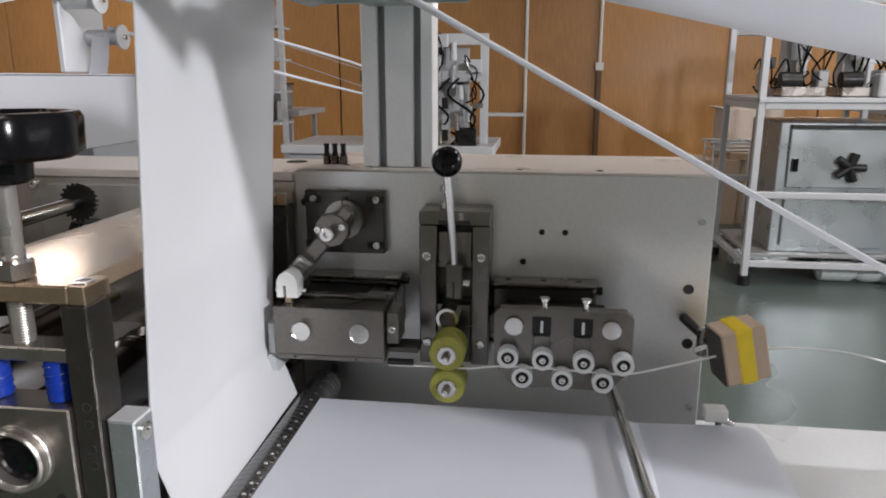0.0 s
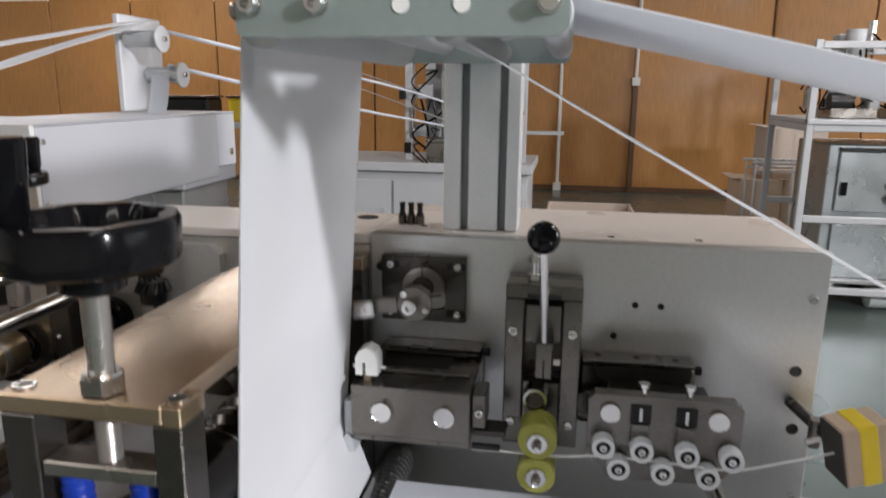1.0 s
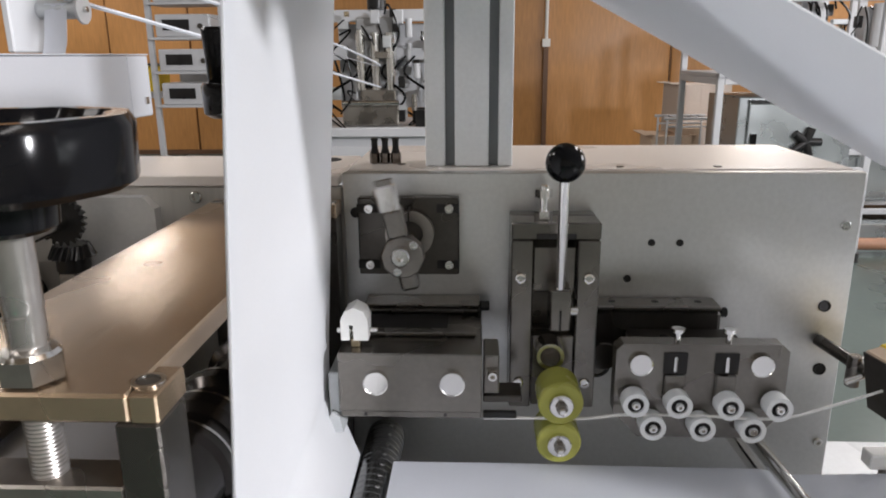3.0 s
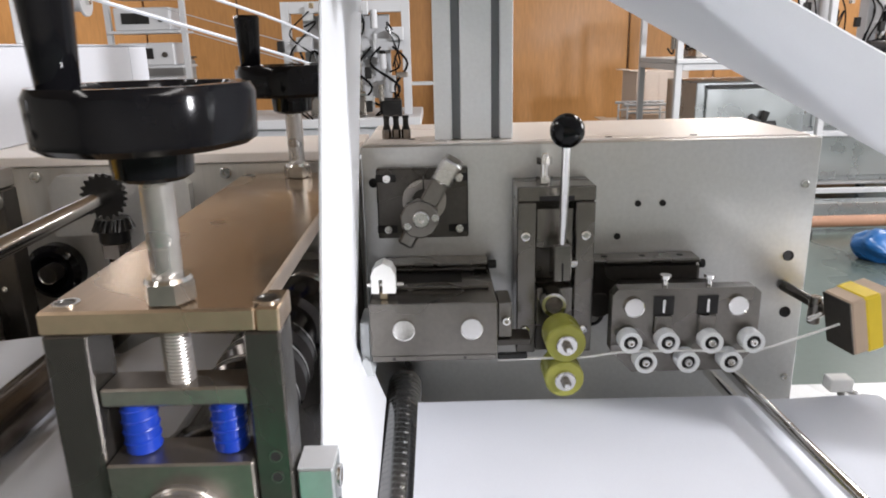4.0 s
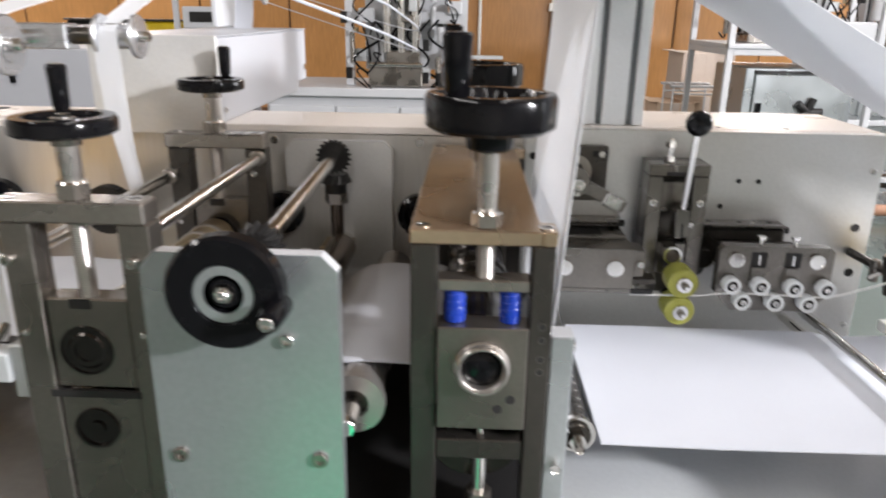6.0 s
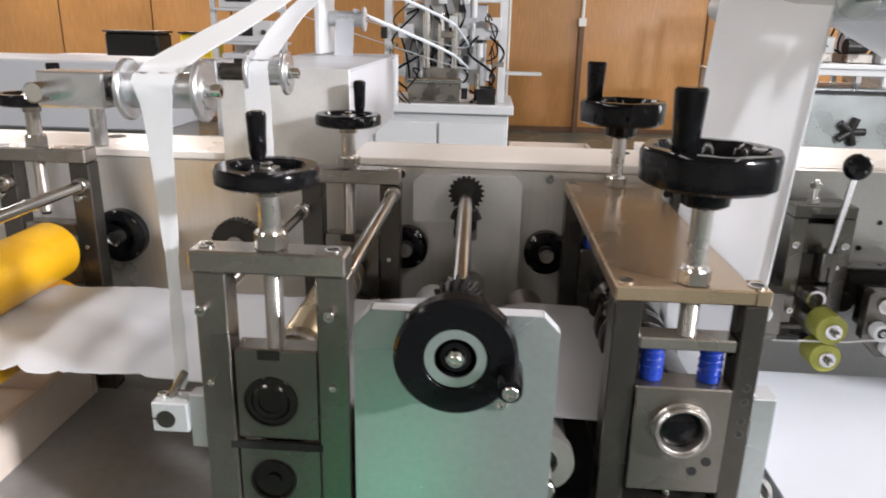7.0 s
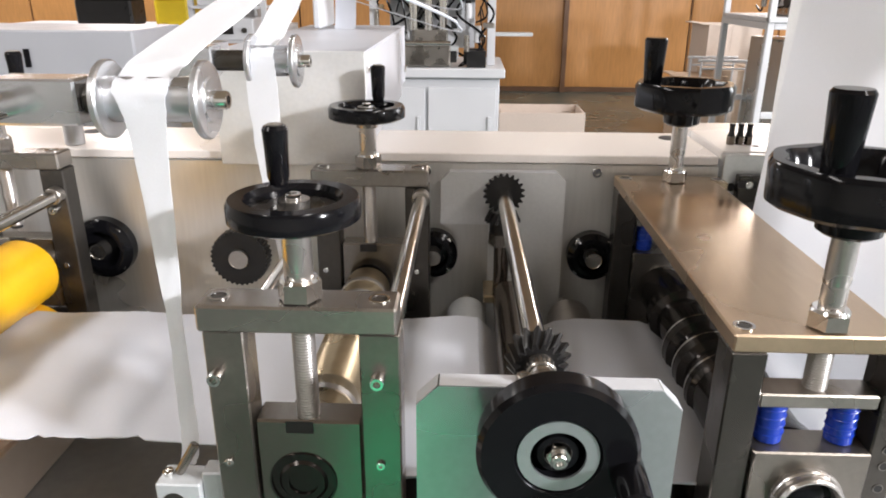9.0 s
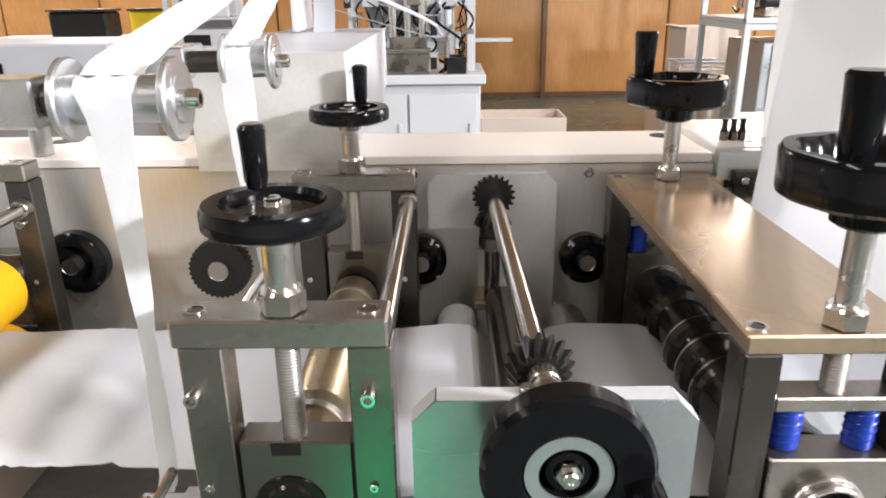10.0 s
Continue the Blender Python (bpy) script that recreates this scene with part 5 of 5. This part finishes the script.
    part("lower_screw", Shape().cyl((-0.2015, 0.3449, 0.975), "y", 0.004, -0.006), CHROME, s)


def press_left():
    def make(x, y, group_label, detail, up=0.0):
        f = thing("roller_press", (x, y + 0.012, 0.9), group_label, "roller press", "roller presses")
        part("top_bar", Shape().box(x - 0.0550, x + 0.0555, y - 0.002, y + 0.024, 1.1720 + up, 1.1880 + up, 0.0014), STEEL, f)
        for a, b in ((-0.0530, -0.0300), (0.0340, 0.0570)):
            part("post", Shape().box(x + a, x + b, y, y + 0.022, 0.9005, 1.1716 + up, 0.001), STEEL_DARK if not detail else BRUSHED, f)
        for dx in (-0.0450, 0.0450):
            part("counterbore", Shape().tube((x + dx, y + 0.011, 1.1881 + up), "z", 0.0060, 0.0044, 0.0008, 24), CHROME, f)
            part("bolt", Shape().cyl((x + dx, y + 0.011, 1.1881 + up), "z", 0.0042, 0.0003, 16), STEEL_DARK, f)
        b = part("bearing_block", Shape().box(x - 0.0295, x + 0.0335, y + 0.003, y + 0.024, 1.0385, 1.1130, 0.0015), BRUSHED, f)
        part("bearing", Shape().lathe([(0.0205, 0), (0.0203, -0.0012), (0.0190, -0.0012), (0.0182, 0.008), (0.0150, 0.009), (0.0148, 0.0), (0.0130, -0.0015), (0.0090, -0.0015), (0.0085, 0.001), (0.0001, 0.001)], (x - 0.003, y + 0.0029, 1.0705), "y", 36), OILED, b)
        # both slots are thin black sheets, shade painted on the solid frame
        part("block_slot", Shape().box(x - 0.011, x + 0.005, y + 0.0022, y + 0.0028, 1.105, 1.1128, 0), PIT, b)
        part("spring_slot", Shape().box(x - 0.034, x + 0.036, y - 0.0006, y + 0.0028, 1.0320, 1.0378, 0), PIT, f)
        lb = part("lower_block", Shape().box(x - 0.0295, x + 0.0335, y + 0.003, y + 0.024, 0.905, 1.0315, 0.001), BRUSHED, f)
        part("bearing", Shape().lathe([(0.0175, 0), (0.0175, -0.002), (0.0150, -0.002), (0.013, 0.003), (0.006, 0.003), (0.006, -0.002), (0.0001, -0.002)], (x - 0.004, y + 0.0029, 1.0030), "y", 32), OILED, lb)
        for dx, z, r in ((-0.0465, 1.145, 0.0042), (0.0445, 1.145, 0.0042), (-0.0455, 1.086, 0.0026), (0.0445, 1.086, 0.0026)):
            socket_screw(x + dx, y - 0.0001, z, "y", r, -0.008 if r > 0.003 else -0.002, f)
        return f

    g = make(-0.5600, 0.3300, "ground steel press frame with a handwheel on its bar", True)
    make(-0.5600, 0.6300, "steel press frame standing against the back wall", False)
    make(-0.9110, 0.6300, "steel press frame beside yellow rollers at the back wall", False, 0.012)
    r = thing("press_roller", (-0.562, 0.49, 1.0705), "shiny bronze-tinted roller between the press frames", "roller")
    part("barrel", Shape().lathe([(0.010, 0), (0.0215, 0.002), (0.0215, 0.060), (0.0205, 0.062), (0.0205, 0.066), (0.0215, 0.068), (0.0215, 0.262), (0.010, 0.264)], (-0.5630, 0.358, 1.0720), "y", 40), BRASS, r)
    part("axle", Shape().cyl((-0.5630, 0.3545, 1.0720), "y", 0.009, 0.278), STEEL, r)
    for y in (0.372, 0.400, 0.560, 0.588):
        part("ring", Shape().tube((-0.5630, y, 1.0720), "y", 0.0228, 0.0210, 0.006, 40), TURNED, r)
    lr = thing("press_roller", (-0.564, 0.49, 1.003), "dark lower roller under the fabric", "roller")
    part("barrel", Shape().cyl((-0.564, 0.358, 1.0200), "y", 0.026, 0.264, 40), STEEL_DARK, lr)
    part("axle", Shape().cyl((-0.564, 0.3545, 1.0200), "y", 0.008, 0.278), STEEL, lr)
    for x, y0, z0, y1, z1 in ((-0.5105, 0.354, 1.1630, 0.630, 1.1630), (-0.6120, 0.354, 1.140, 0.630, 1.140), (-0.862, 0.30, 1.1600, 0.630, 1.1600), (-0.950, 0.30, 1.1600, 0.630, 1.1600)):
        t = thing("tie_bar", (x, y0, z0), "polished round steel tie bar between the frames", "tie bar", "tie bars")
        part("bar", Shape().rod((x, y0, z0), (x, y1, z1), 0.0062), CHROME, t)
        part("collar", Shape().cyl((x, y1 - 0.012, z1), "y", 0.0085, 0.011), STEEL, t)
    for z, nm in ((1.0885, "upper"), (1.0225, "lower")):
        y = thing("pull_roller", (-0.894, 0.47, z), "bright orange-yellow rubber pull roller", "roller", "yellow pull rollers")
        part("barrel", Shape().lathe([(0.011, 0), (0.0305, 0.001), (0.0328, 0.004), (0.0328, 0.314), (0.0305, 0.318), (0.011, 0.319)], (-0.894, 0.290, z), "y", 40), YELLOW, y)
        part("axle", Shape().cyl((-0.894, 0.270, z), "y", 0.0105, 0.365), STEEL, y)
    c = thing("shaft_clamp", (-0.641, 0.347, 1.05), "small pale aluminium split shaft clamp on the press post", "clamp")
    cb = part("body", Shape().box(-0.656, -0.6280, 0.334, 0.354, 1.0395, 1.0640, 0.001), ALU, c)
    part("bore", Shape().cyl((-0.645, 0.3339, 1.0505), "y", 0.0072, -0.0005, 24), STEEL_DARK, cb)
    part("split", Shape().box(-0.6560, -0.6520, 0.3335, 0.3339, 1.0500, 1.0512, 0), PIT, cb)
    socket_screw(-0.651, 0.344, 1.0641, "z", 0.0035, 0.003, cb)
    part("arm", Shape().box(-0.6279, -0.6135, 0.338, 0.352, 1.025, 1.070, 0.001), ALU, c)
    part("pin", Shape().rod((-0.645, 0.345, 1.064), (-0.634, 0.350, 1.083), 0.003), BRUSHED, c)


def crank_stand():
    p = thing("crank_stand", (-0.4255, 0.291, 0.9), "satin galvanised plate with chamfered corners carrying a crank", "machine plate")
    out = [(-0.4910, -0.9005), (-0.3605, -0.9005), (-0.3605, -1.1570), (-0.3710, -1.1680), (-0.4800, -1.1680), (-0.4910, -1.1570)]
    part("plate", Shape().prism(out, (0, 0.2850, 0), "y", 0.0120), GALV, p)
    part("milled_top", Shape().box(-0.4796, -0.3714, 0.2855, 0.2965, 1.1681, 1.1684, 0), WHITE, p, "bright milled top edge")
    for sx in (1, -1):
        mx = -0.42575
        a, b = (mx + sx * 0.06525, -1.1570), (mx + sx * 0.05475, -1.1680)
        part("milled_chamfer", Shape().prism([a, b, (b[0] + sx * 0.0003, b[1] - 0.0003), (a[0] + sx * 0.0003, a[1] - 0.0003)], (0, 0.2855, 0), "y", 0.0110), WHITE, p)
    for x, z in ((-0.4770, 1.0160), (-0.3770, 1.0150)):
        socket_screw(x, 0.2849, z, "y", 0.0058, -0.003, p, STEEL)
    socket_screw(-0.3955, 0.2849, 1.1080, "y", 0.0048, -0.004, p)
    part("bearing_housing", Shape().cyl((-0.4255, 0.2972, 1.1560), "y", 0.0098, 0.012, 32), STEEL, p)
    socket_screw(-0.4378, 0.2918, 1.1685, "z", 0.0040, 0.003, p, STEEL)
    c = thing("hand_crank", (-0.4245, 0.262, 1.1530), "glossy black round hand crank with a grey ring", "hand crank")
    cx, cz = -0.4245, 1.1530
    part("disc", Shape().lathe([(0.0170, 0.0190), (0.0340, 0.0170), (0.0369, 0.0140), (0.0372, 0.0030), (0.0350, 0), (0.0200, 0), (0.0188, 0.0030), (0.0125, 0.0030), (0.0122, 0.015), (0.0001, 0.015)], (cx, 0.2510, cz), "y", 56), BLACK, c)
    part("ring", Shape().tube((cx, 0.2537, cz), "y", 0.0186, 0.0127, -0.0015, 44), GALV, c, "grey scale ring")
    part("boss", Shape().lathe([(0.0108, 0.006), (0.0108, -0.003), (0.0094, -0.0055), (0.0001, -0.0055)], (cx, 0.2598, cz), "y", 28), BLACK, c)
    hb = part("hub_bolt", Shape().hexagon((cx, 0.2542, cz), "y", 0.0056, -0.003), CHROME, c)
    part("hub_washer", Shape().cyl((cx, 0.2551, cz), "y", 0.0064, -0.0008, 24), STEEL, hb)
    part("hub_stud", Shape().lathe([(0.0038, 0), (0.0038, -0.0030), (0.0032, -0.0036), (0.0018, -0.0036), (0.0016, -0.0022), (0.0001, -0.0022)], (cx, 0.2511, cz), "y", 20), CHROME, hb)
    h = part("handle", Shape().lathe([(0.0074, 0.0120), (0.0084, 0.0100), (0.0082, -0.002), (0.0076, -0.014), (0.0068, -0.019), (0.0001, -0.019)], (-0.3925, 0.2508, 1.1440), "y", 24), BLACK, c)
    socket_screw(-0.3925, 0.2317, 1.1440, "y", 0.0046, -0.003, h)
    part("stub", Shape().cyl((cx, 0.2690, cz), "y", 0.0110, 0.0158), STEEL, c)
    s = thing("drive_shaft", (-0.428, 0.48, 1.158), "polished shaft with black cone gears at both ends", "shaft")
    a, b = (-0.4258, 0.3095, 1.1560), (-0.4315, 0.6700, 1.1600)
    part("shaft", Shape().rod(a, b, 0.0072, 28), CHROME, s)
    part("cone_gear", Shape().cone_gear((-0.4262, 0.3275, 1.1560), "y", 0.0135, 0.0188, 0.012, 16, 0.0032), BLACK_OX, s)
    gh = part("gear_hub", Shape().cyl((-0.4260, 0.3170, 1.1560), "y", 0.0086, 0.0104), STEEL, s)
    part("cone_gear", Shape().cone_gear((-0.4310, 0.6540, 1.1600), "y", 0.0205, 0.0165, 0.011, 20, 0.0032), BLACK_OX, s)
    br = thing("gear_bracket", (-0.431, 0.69, 1.06), "pale grey chamfered plate on the back wall behind the gears", "machine plate")
    out = [(-0.4940, -1.118), (-0.4440, -1.118), (-0.4440, -0.905), (-0.3670, -0.905), (-0.3670, -1.164), (-0.3760, -1.1735), (-0.4850, -1.1735), (-0.4940, -1.164)]
    part("plate", Shape().prism(out, (0, 0.6830, 0), "y", 0.0115), PALE_PLATE, br)
    part("milled_top", Shape().box(-0.4846, -0.3764, 0.6833, 0.6942, 1.1736, 1.1739, 0), WHITE, br)
    vg = thing("jack_screw", (-0.431, 0.658, 1.04), "upright jack screw with a black cone gear and nut", "lift screw")
    part("cone_gear", Shape().cone_gear((-0.4310, 0.6640, 1.1290), "z", 0.0185, 0.0140, 0.010, 18, 0.0030), BLACK_OX, vg)
    part("hub", Shape().cyl((-0.4310, 0.6640, 1.1170), "z", 0.013, 0.0118), BLACK_OX, vg)
    part("nut", Shape().hexagon((-0.4310, 0.6640, 1.1040), "z", 0.0135, 0.0125), STEEL, vg)
    part("screw", Shape().cyl((-0.4310, 0.6640, 1.0560), "z", 0.0078, 0.0478), PRESSURE, vg)
    part("seat", Shape().box(-0.4490, -0.4130, 0.640, 0.6825, 1.0480, 1.0558, 0.001), BRASS, vg)
    # idler rollers under the web and the dark pressure roller
    for x, z, r, mat, label in ((-0.4655, 1.0330, 0.0200, ALU, "pale grey idler roller under the fabric"), (-0.3610, 1.0310, 0.0215, TURNED, "bright steel idler roller under the fabric"),
                                (-0.4230, 1.0550, 0.0165, PRESSURE, "dark polished dancer roller pressing the fabric")):
        i = thing("idler_roller", (x, 0.5, z), label, "roller", "idler rollers")
        part("barrel", Shape().cyl((x, 0.345, z), "y", r, 0.300, 36), mat, i)
        part("end_ring", Shape().tube((x, 0.3340, z), "y", r + 0.0030, 0.0120, 0.0100, 40), TURNED, i)
        part("end_recess", Shape().cyl((x, 0.3400, z), "y", 0.0124, 0.003, 28), STEEL_DARK, i)
        part("axle", Shape().cyl((x, 0.2990, z), "y", 0.0070, 0.383), CHROME, i)
    gr = thing("timing_pulley", (-0.690, 0.64, 1.098), "black toothed pulley with a steel centre", "pulley")
    part("pulley", Shape().gear((-0.6900, 0.6250, 1.0980), "y", 0.0285, 0.016, 34, 0.0016), BLACK_OX, gr)
    part("centre", Shape().cyl((-0.6900, 0.6246, 1.0980), "y", 0.0098, -0.002), STEEL, gr)
    part("axle", Shape().cyl((-0.6900, 0.6415, 1.0980), "y", 0.009, 0.053), STEEL, gr)


def ribbon(points, widths, thick=0.0007):
    """A strip along points, its width along x."""
    s = Shape()
    rows = []
    for (x, y, z), w in zip(points, widths):
        rows.append((x, y, z, w))
    ups, dns = [], []
    n = 5
    for i, (x, y, z, w) in enumerate(rows):
        a, b = rows[max(i - 1, 0)], rows[min(i + 1, len(rows) - 1)]
        d = Vector((0, b[1] - a[1], b[2] - a[2])).normalized()
        nr = Vector((0, -d.z, d.y))
        up, dn = [], []
        for k in range(n + 1):
            q = Vector((x - w / 2 + w * k / n, y, z)) + nr * (0.0012 * noise.noise(Vector((k * 0.7, i * 0.35, 3.1))))
            up.append(s.bm.verts.new(q + nr * thick / 2)), dn.append(s.bm.verts.new(q - nr * thick / 2))
        ups.append(up), dns.append(dn)
    for rows2, flip in ((ups, 0), (dns, 1)):
        for a, b in zip(rows2, rows2[1:]):
            for k in range(n):
                q = (a[k], a[k + 1], b[k + 1], b[k])
                s.bm.faces.new(q[::-1] if flip else q).smooth = True
    for a, b, c, d in zip(ups, ups[1:], dns, dns[1:]):
        s.bm.faces.new((a[0], b[0], d[0], c[0]))
        s.bm.faces.new((a[-1], c[-1], d[-1], b[-1]))
    return s


def ear_ribbons():
    """Two ribbon pulleys on aluminium arms, their white ribbons, and the white box with the deflection rollers."""
    for y, xs, label in ((0.374, 0.008, "aluminium flanged pulley on a square arm carrying white ribbon"), (0.584, 0.009, "rear aluminium flanged pulley carrying white ribbon")):
        p = thing("ribbon_pulley", (-0.66 + xs, y, 1.287), label, "pulley", "ribbon pulleys")
        z = 1.2915
        left = -0.676 if y < 0.5 else -0.658
        part("core", Shape().cyl((left + 0.003 + xs, y, z), "x", 0.0125, -0.6195 - left, 32), ALU_TURNED, p)
        for x in (left, -0.622):
            part("flange", Shape().lathe([(0.004, 0), (0.0205, 0), (0.0215, 0.001), (0.0215, 0.0035), (0.0205, 0.0045), (0.004, 0.0045)], (x + xs, y, z), "x", 40), ALU_TURNED, p)
        socket_screw(-0.6174 + xs, y, z, "x", 0.0052, 0.010, p)
        part("arm", Shape().box(-0.735 + xs, -0.686 + xs, y - 0.0130, y + 0.0130, 1.2785, 1.3035, 0.0014), ALU_TURNED, p)
        part("arm_neck", Shape().cyl((-0.6859 + xs, y, z), "x", 0.0085, 0.6859 + left - 0.0002, 24), STEEL_DARK, p)
        part("arm_rod", Shape().cyl((-0.724 + xs, y - 0.0129, z - 0.001), "y", 0.0070, -0.020, 24), CHROME, p)
        if y < 0.5:
            part("carrier_bar", Shape().rod((-0.716, y + 0.0131, 1.288), (-0.885, 0.715, 1.252), 0.0085), ALU_TURNED, p)
            part("carrier_post", Shape().cyl((-0.885, 0.716, 1.1905), "z", 0.010, 0.066, 20), ALU_TURNED, p)
        else:
            part("carrier_block", Shape().box(-0.715, -0.699, y + 0.0131, 0.6842, 1.280, 1.300, 0.001), ALU_TURNED, p)
    rnd = random.Random(3)
    front = curve([(-0.662, 1.02, 1.421), (-0.656, 0.80, 1.382), (-0.646, 0.60, 1.347), (-0.643, 0.41, 1.314), (-0.643, 0.378, 1.3056), (-0.643, 0.362, 1.2985), (-0.6405, 0.359, 1.279), (-0.640, 0.359, 1.224), (-0.6390, 0.357, 1.164), (-0.6385, 0.355, 1.120), (-0.6380, 0.352, 1.083), (-0.640, 0.349, 1.068)], 7)
    n = len(front)
    wid = [0.032 + 0.003 * math.sin(9 * i / n) + 0.0007 * rnd.uniform(-1, 1) - 0.024 * min(1, max(0, (i / n - 0.46) / 0.26)) for i in range(n)]
    r = thing("ear_ribbon", (-0.655, 0.38, 1.07), "soft white elastic ribbon running over the front pulley", "ribbon", "white ribbons")
    part("ribbon", ribbon(front, wid), BAND, r)
    back = curve([(-0.632, 1.02, 1.421), (-0.636, 0.86, 1.383), (-0.641, 0.72, 1.345), (-0.637, 0.615, 1.314), (-0.638, 0.588, 1.3056), (-0.638, 0.5725, 1.2985), (-0.637, 0.569, 1.285), (-0.636, 0.570, 1.235), (-0.636, 0.58, 1.185), (-0.634, 0.60, 1.10)], 7)
    n = len(back)
    wid = [0.025 + 0.002 * math.sin(2.3 * i / n * 4) + 0.001 * rnd.uniform(-1, 1) - 0.012 * max(0, (i / n - 0.7) / 0.3) for i in range(n)]
    r = thing("ear_ribbon", (-0.655, 0.65, 1.1), "soft white elastic ribbon running over the rear pulley", "ribbon", "white ribbons")
    part("ribbon", ribbon(back, wid), BAND, r)
    b = thing("white_box", (-0.643, 0.91, 1.1905), "white sheet-metal box with a grey front plate on the table", "machine box")
    part("case", Shape().box(-0.717, -0.569, 0.6915, 1.080, 1.1905, 1.288, 0.0015), BOX_WHITE, b)
    part("rear_case", Shape().box(-0.717, -0.569, 1.0801, 1.142, 1.205, 1.288, 0.0015), BOX_WHITE, b)
    part("lid", Shape().box(-0.718, -0.568, 0.6915, 1.143, 1.2885, 1.2905, 0.0006), BOX_WHITE, b)
    part("front_plate", Shape().box(-0.718, -0.568, 0.6845, 0.6912, 1.1780, 1.2905, 0.0008), PALE_PLATE, b, "plain grey front plate")
    for z in (1.272, 1.205):
        socket_screw(-0.5689, 0.700, z, "x", 0.0035, 0.003, b)
    part("latch", Shape().box(-0.5688, -0.5660, 1.118, 1.128, 1.222, 1.232, 0.0006), CHROME, b)
    part("hanging_end", ribbon(curve([(-0.612, 0.935, 1.190), (-0.608, 0.937, 1.17), (-0.604, 0.939, 1.150)], 5), [0.03] * 11), BAND, b, "white ribbon end")
    d = thing("deflection_stand", (-0.56, 0.9, 1.287), "white upright plate with two deflection rollers", "stand")
    part("plate", Shape().box(-0.650, -0.640, 0.87, 0.98, 1.2908, 1.43, 0.002), WHITE, d)
    for y, z in ((0.885, 1.395), (0.935, 1.345)):
        rr = part("roller", Shape().cyl((-0.6395, y, z), "x", 0.012, 0.055, 28), ALU, d)
        part("flange", Shape().cyl((-0.5843, y, z), "x", 0.019, 0.004, 32), WHITE, rr)
        socket_screw(-0.5802, y, z, "x", 0.004, 0.005, rr)
    part("tail", ribbon(curve([(-0.612, 0.925, 1.352), (-0.612, 0.915, 1.31), (-0.612, 0.905, 1.288)], 5), [0.03] * 11), WEB, d, "white ribbon end")
    d.location += Vector((-0.034, 0.138, 0.002))
    for k in range(2):
        pts = curve([(-0.63, 1.06, 1.41 - 0.05 * k), (-0.5, 2.0, 1.33 - 0.08 * k), (-0.7, 4.0, 1.25 - 0.1 * k), (-2.2, 5.74, 1.6 - 0.12 * k)], 8)
        c = thing("ribbon_feed", (-0.6, 0.95, 1.3), "long slack white ribbon coming from the far rack", "ribbon", "white ribbons")
        part("ribbon", Shape().wire(pts, 0.0035, 6), WEB, c)


def scrap_tray():
    t = thing("scrap_tray", (-1.0, 0.45, 0.903), "pale tan open tray on the deck under yellow rollers", "tray")
    for x0, x1, y0, y1 in ((-1.3, -0.872, 0.30, 0.308), (-1.3, -0.872, 0.612, 0.620), (-0.880, -0.872, 0.3085, 0.6115)):
        part("wall", Shape().box(x0, x1, y0, y1, 0.9035, 0.960, 0.001), PINK_CARD, t)
    part("bottom", Shape().box(-1.3, -0.8805, 0.3085, 0.6115, 0.9035, 0.907, 0), CARD, t)


machine_bed()
scrap_tray()
wire_housing()
cutter = rotary_cutter()
shear_block()
lever_slide()
rollers = feed_rollers()
straightener()
overhead_bracket()
webs()
web_rollers()
press_right()
press_left()
crank_stand()
big_handwheel(-0.2625, 0.3525, "large glossy black lobed handwheel on a steel spindle")
big_handwheel(-0.2640, 0.6680, "glossy black lobed handwheel at the rear of the press", -38)
wheel = small_handwheel(-0.5590, 0.3410, 1.1885, "black handwheel with a grey dished centre and handle")
copy_thing(wheel, pose(-0.5615, 0.6410, 1.1885, 0, 0, -45))
copy_thing(wheel, pose(-0.9170, 0.6410, 1.2005, 0, 0, -110))
ear_ribbons()


def motions():
    """The cutter arm turns steadily, a little under once a second."""
    x, y, z = CUTTER
    walk(cutter, [(k * 0.2, pose(x, y, z, 0, -(230 + 317.4 * k * 0.2), 0)) for k in range(51)])


motions()
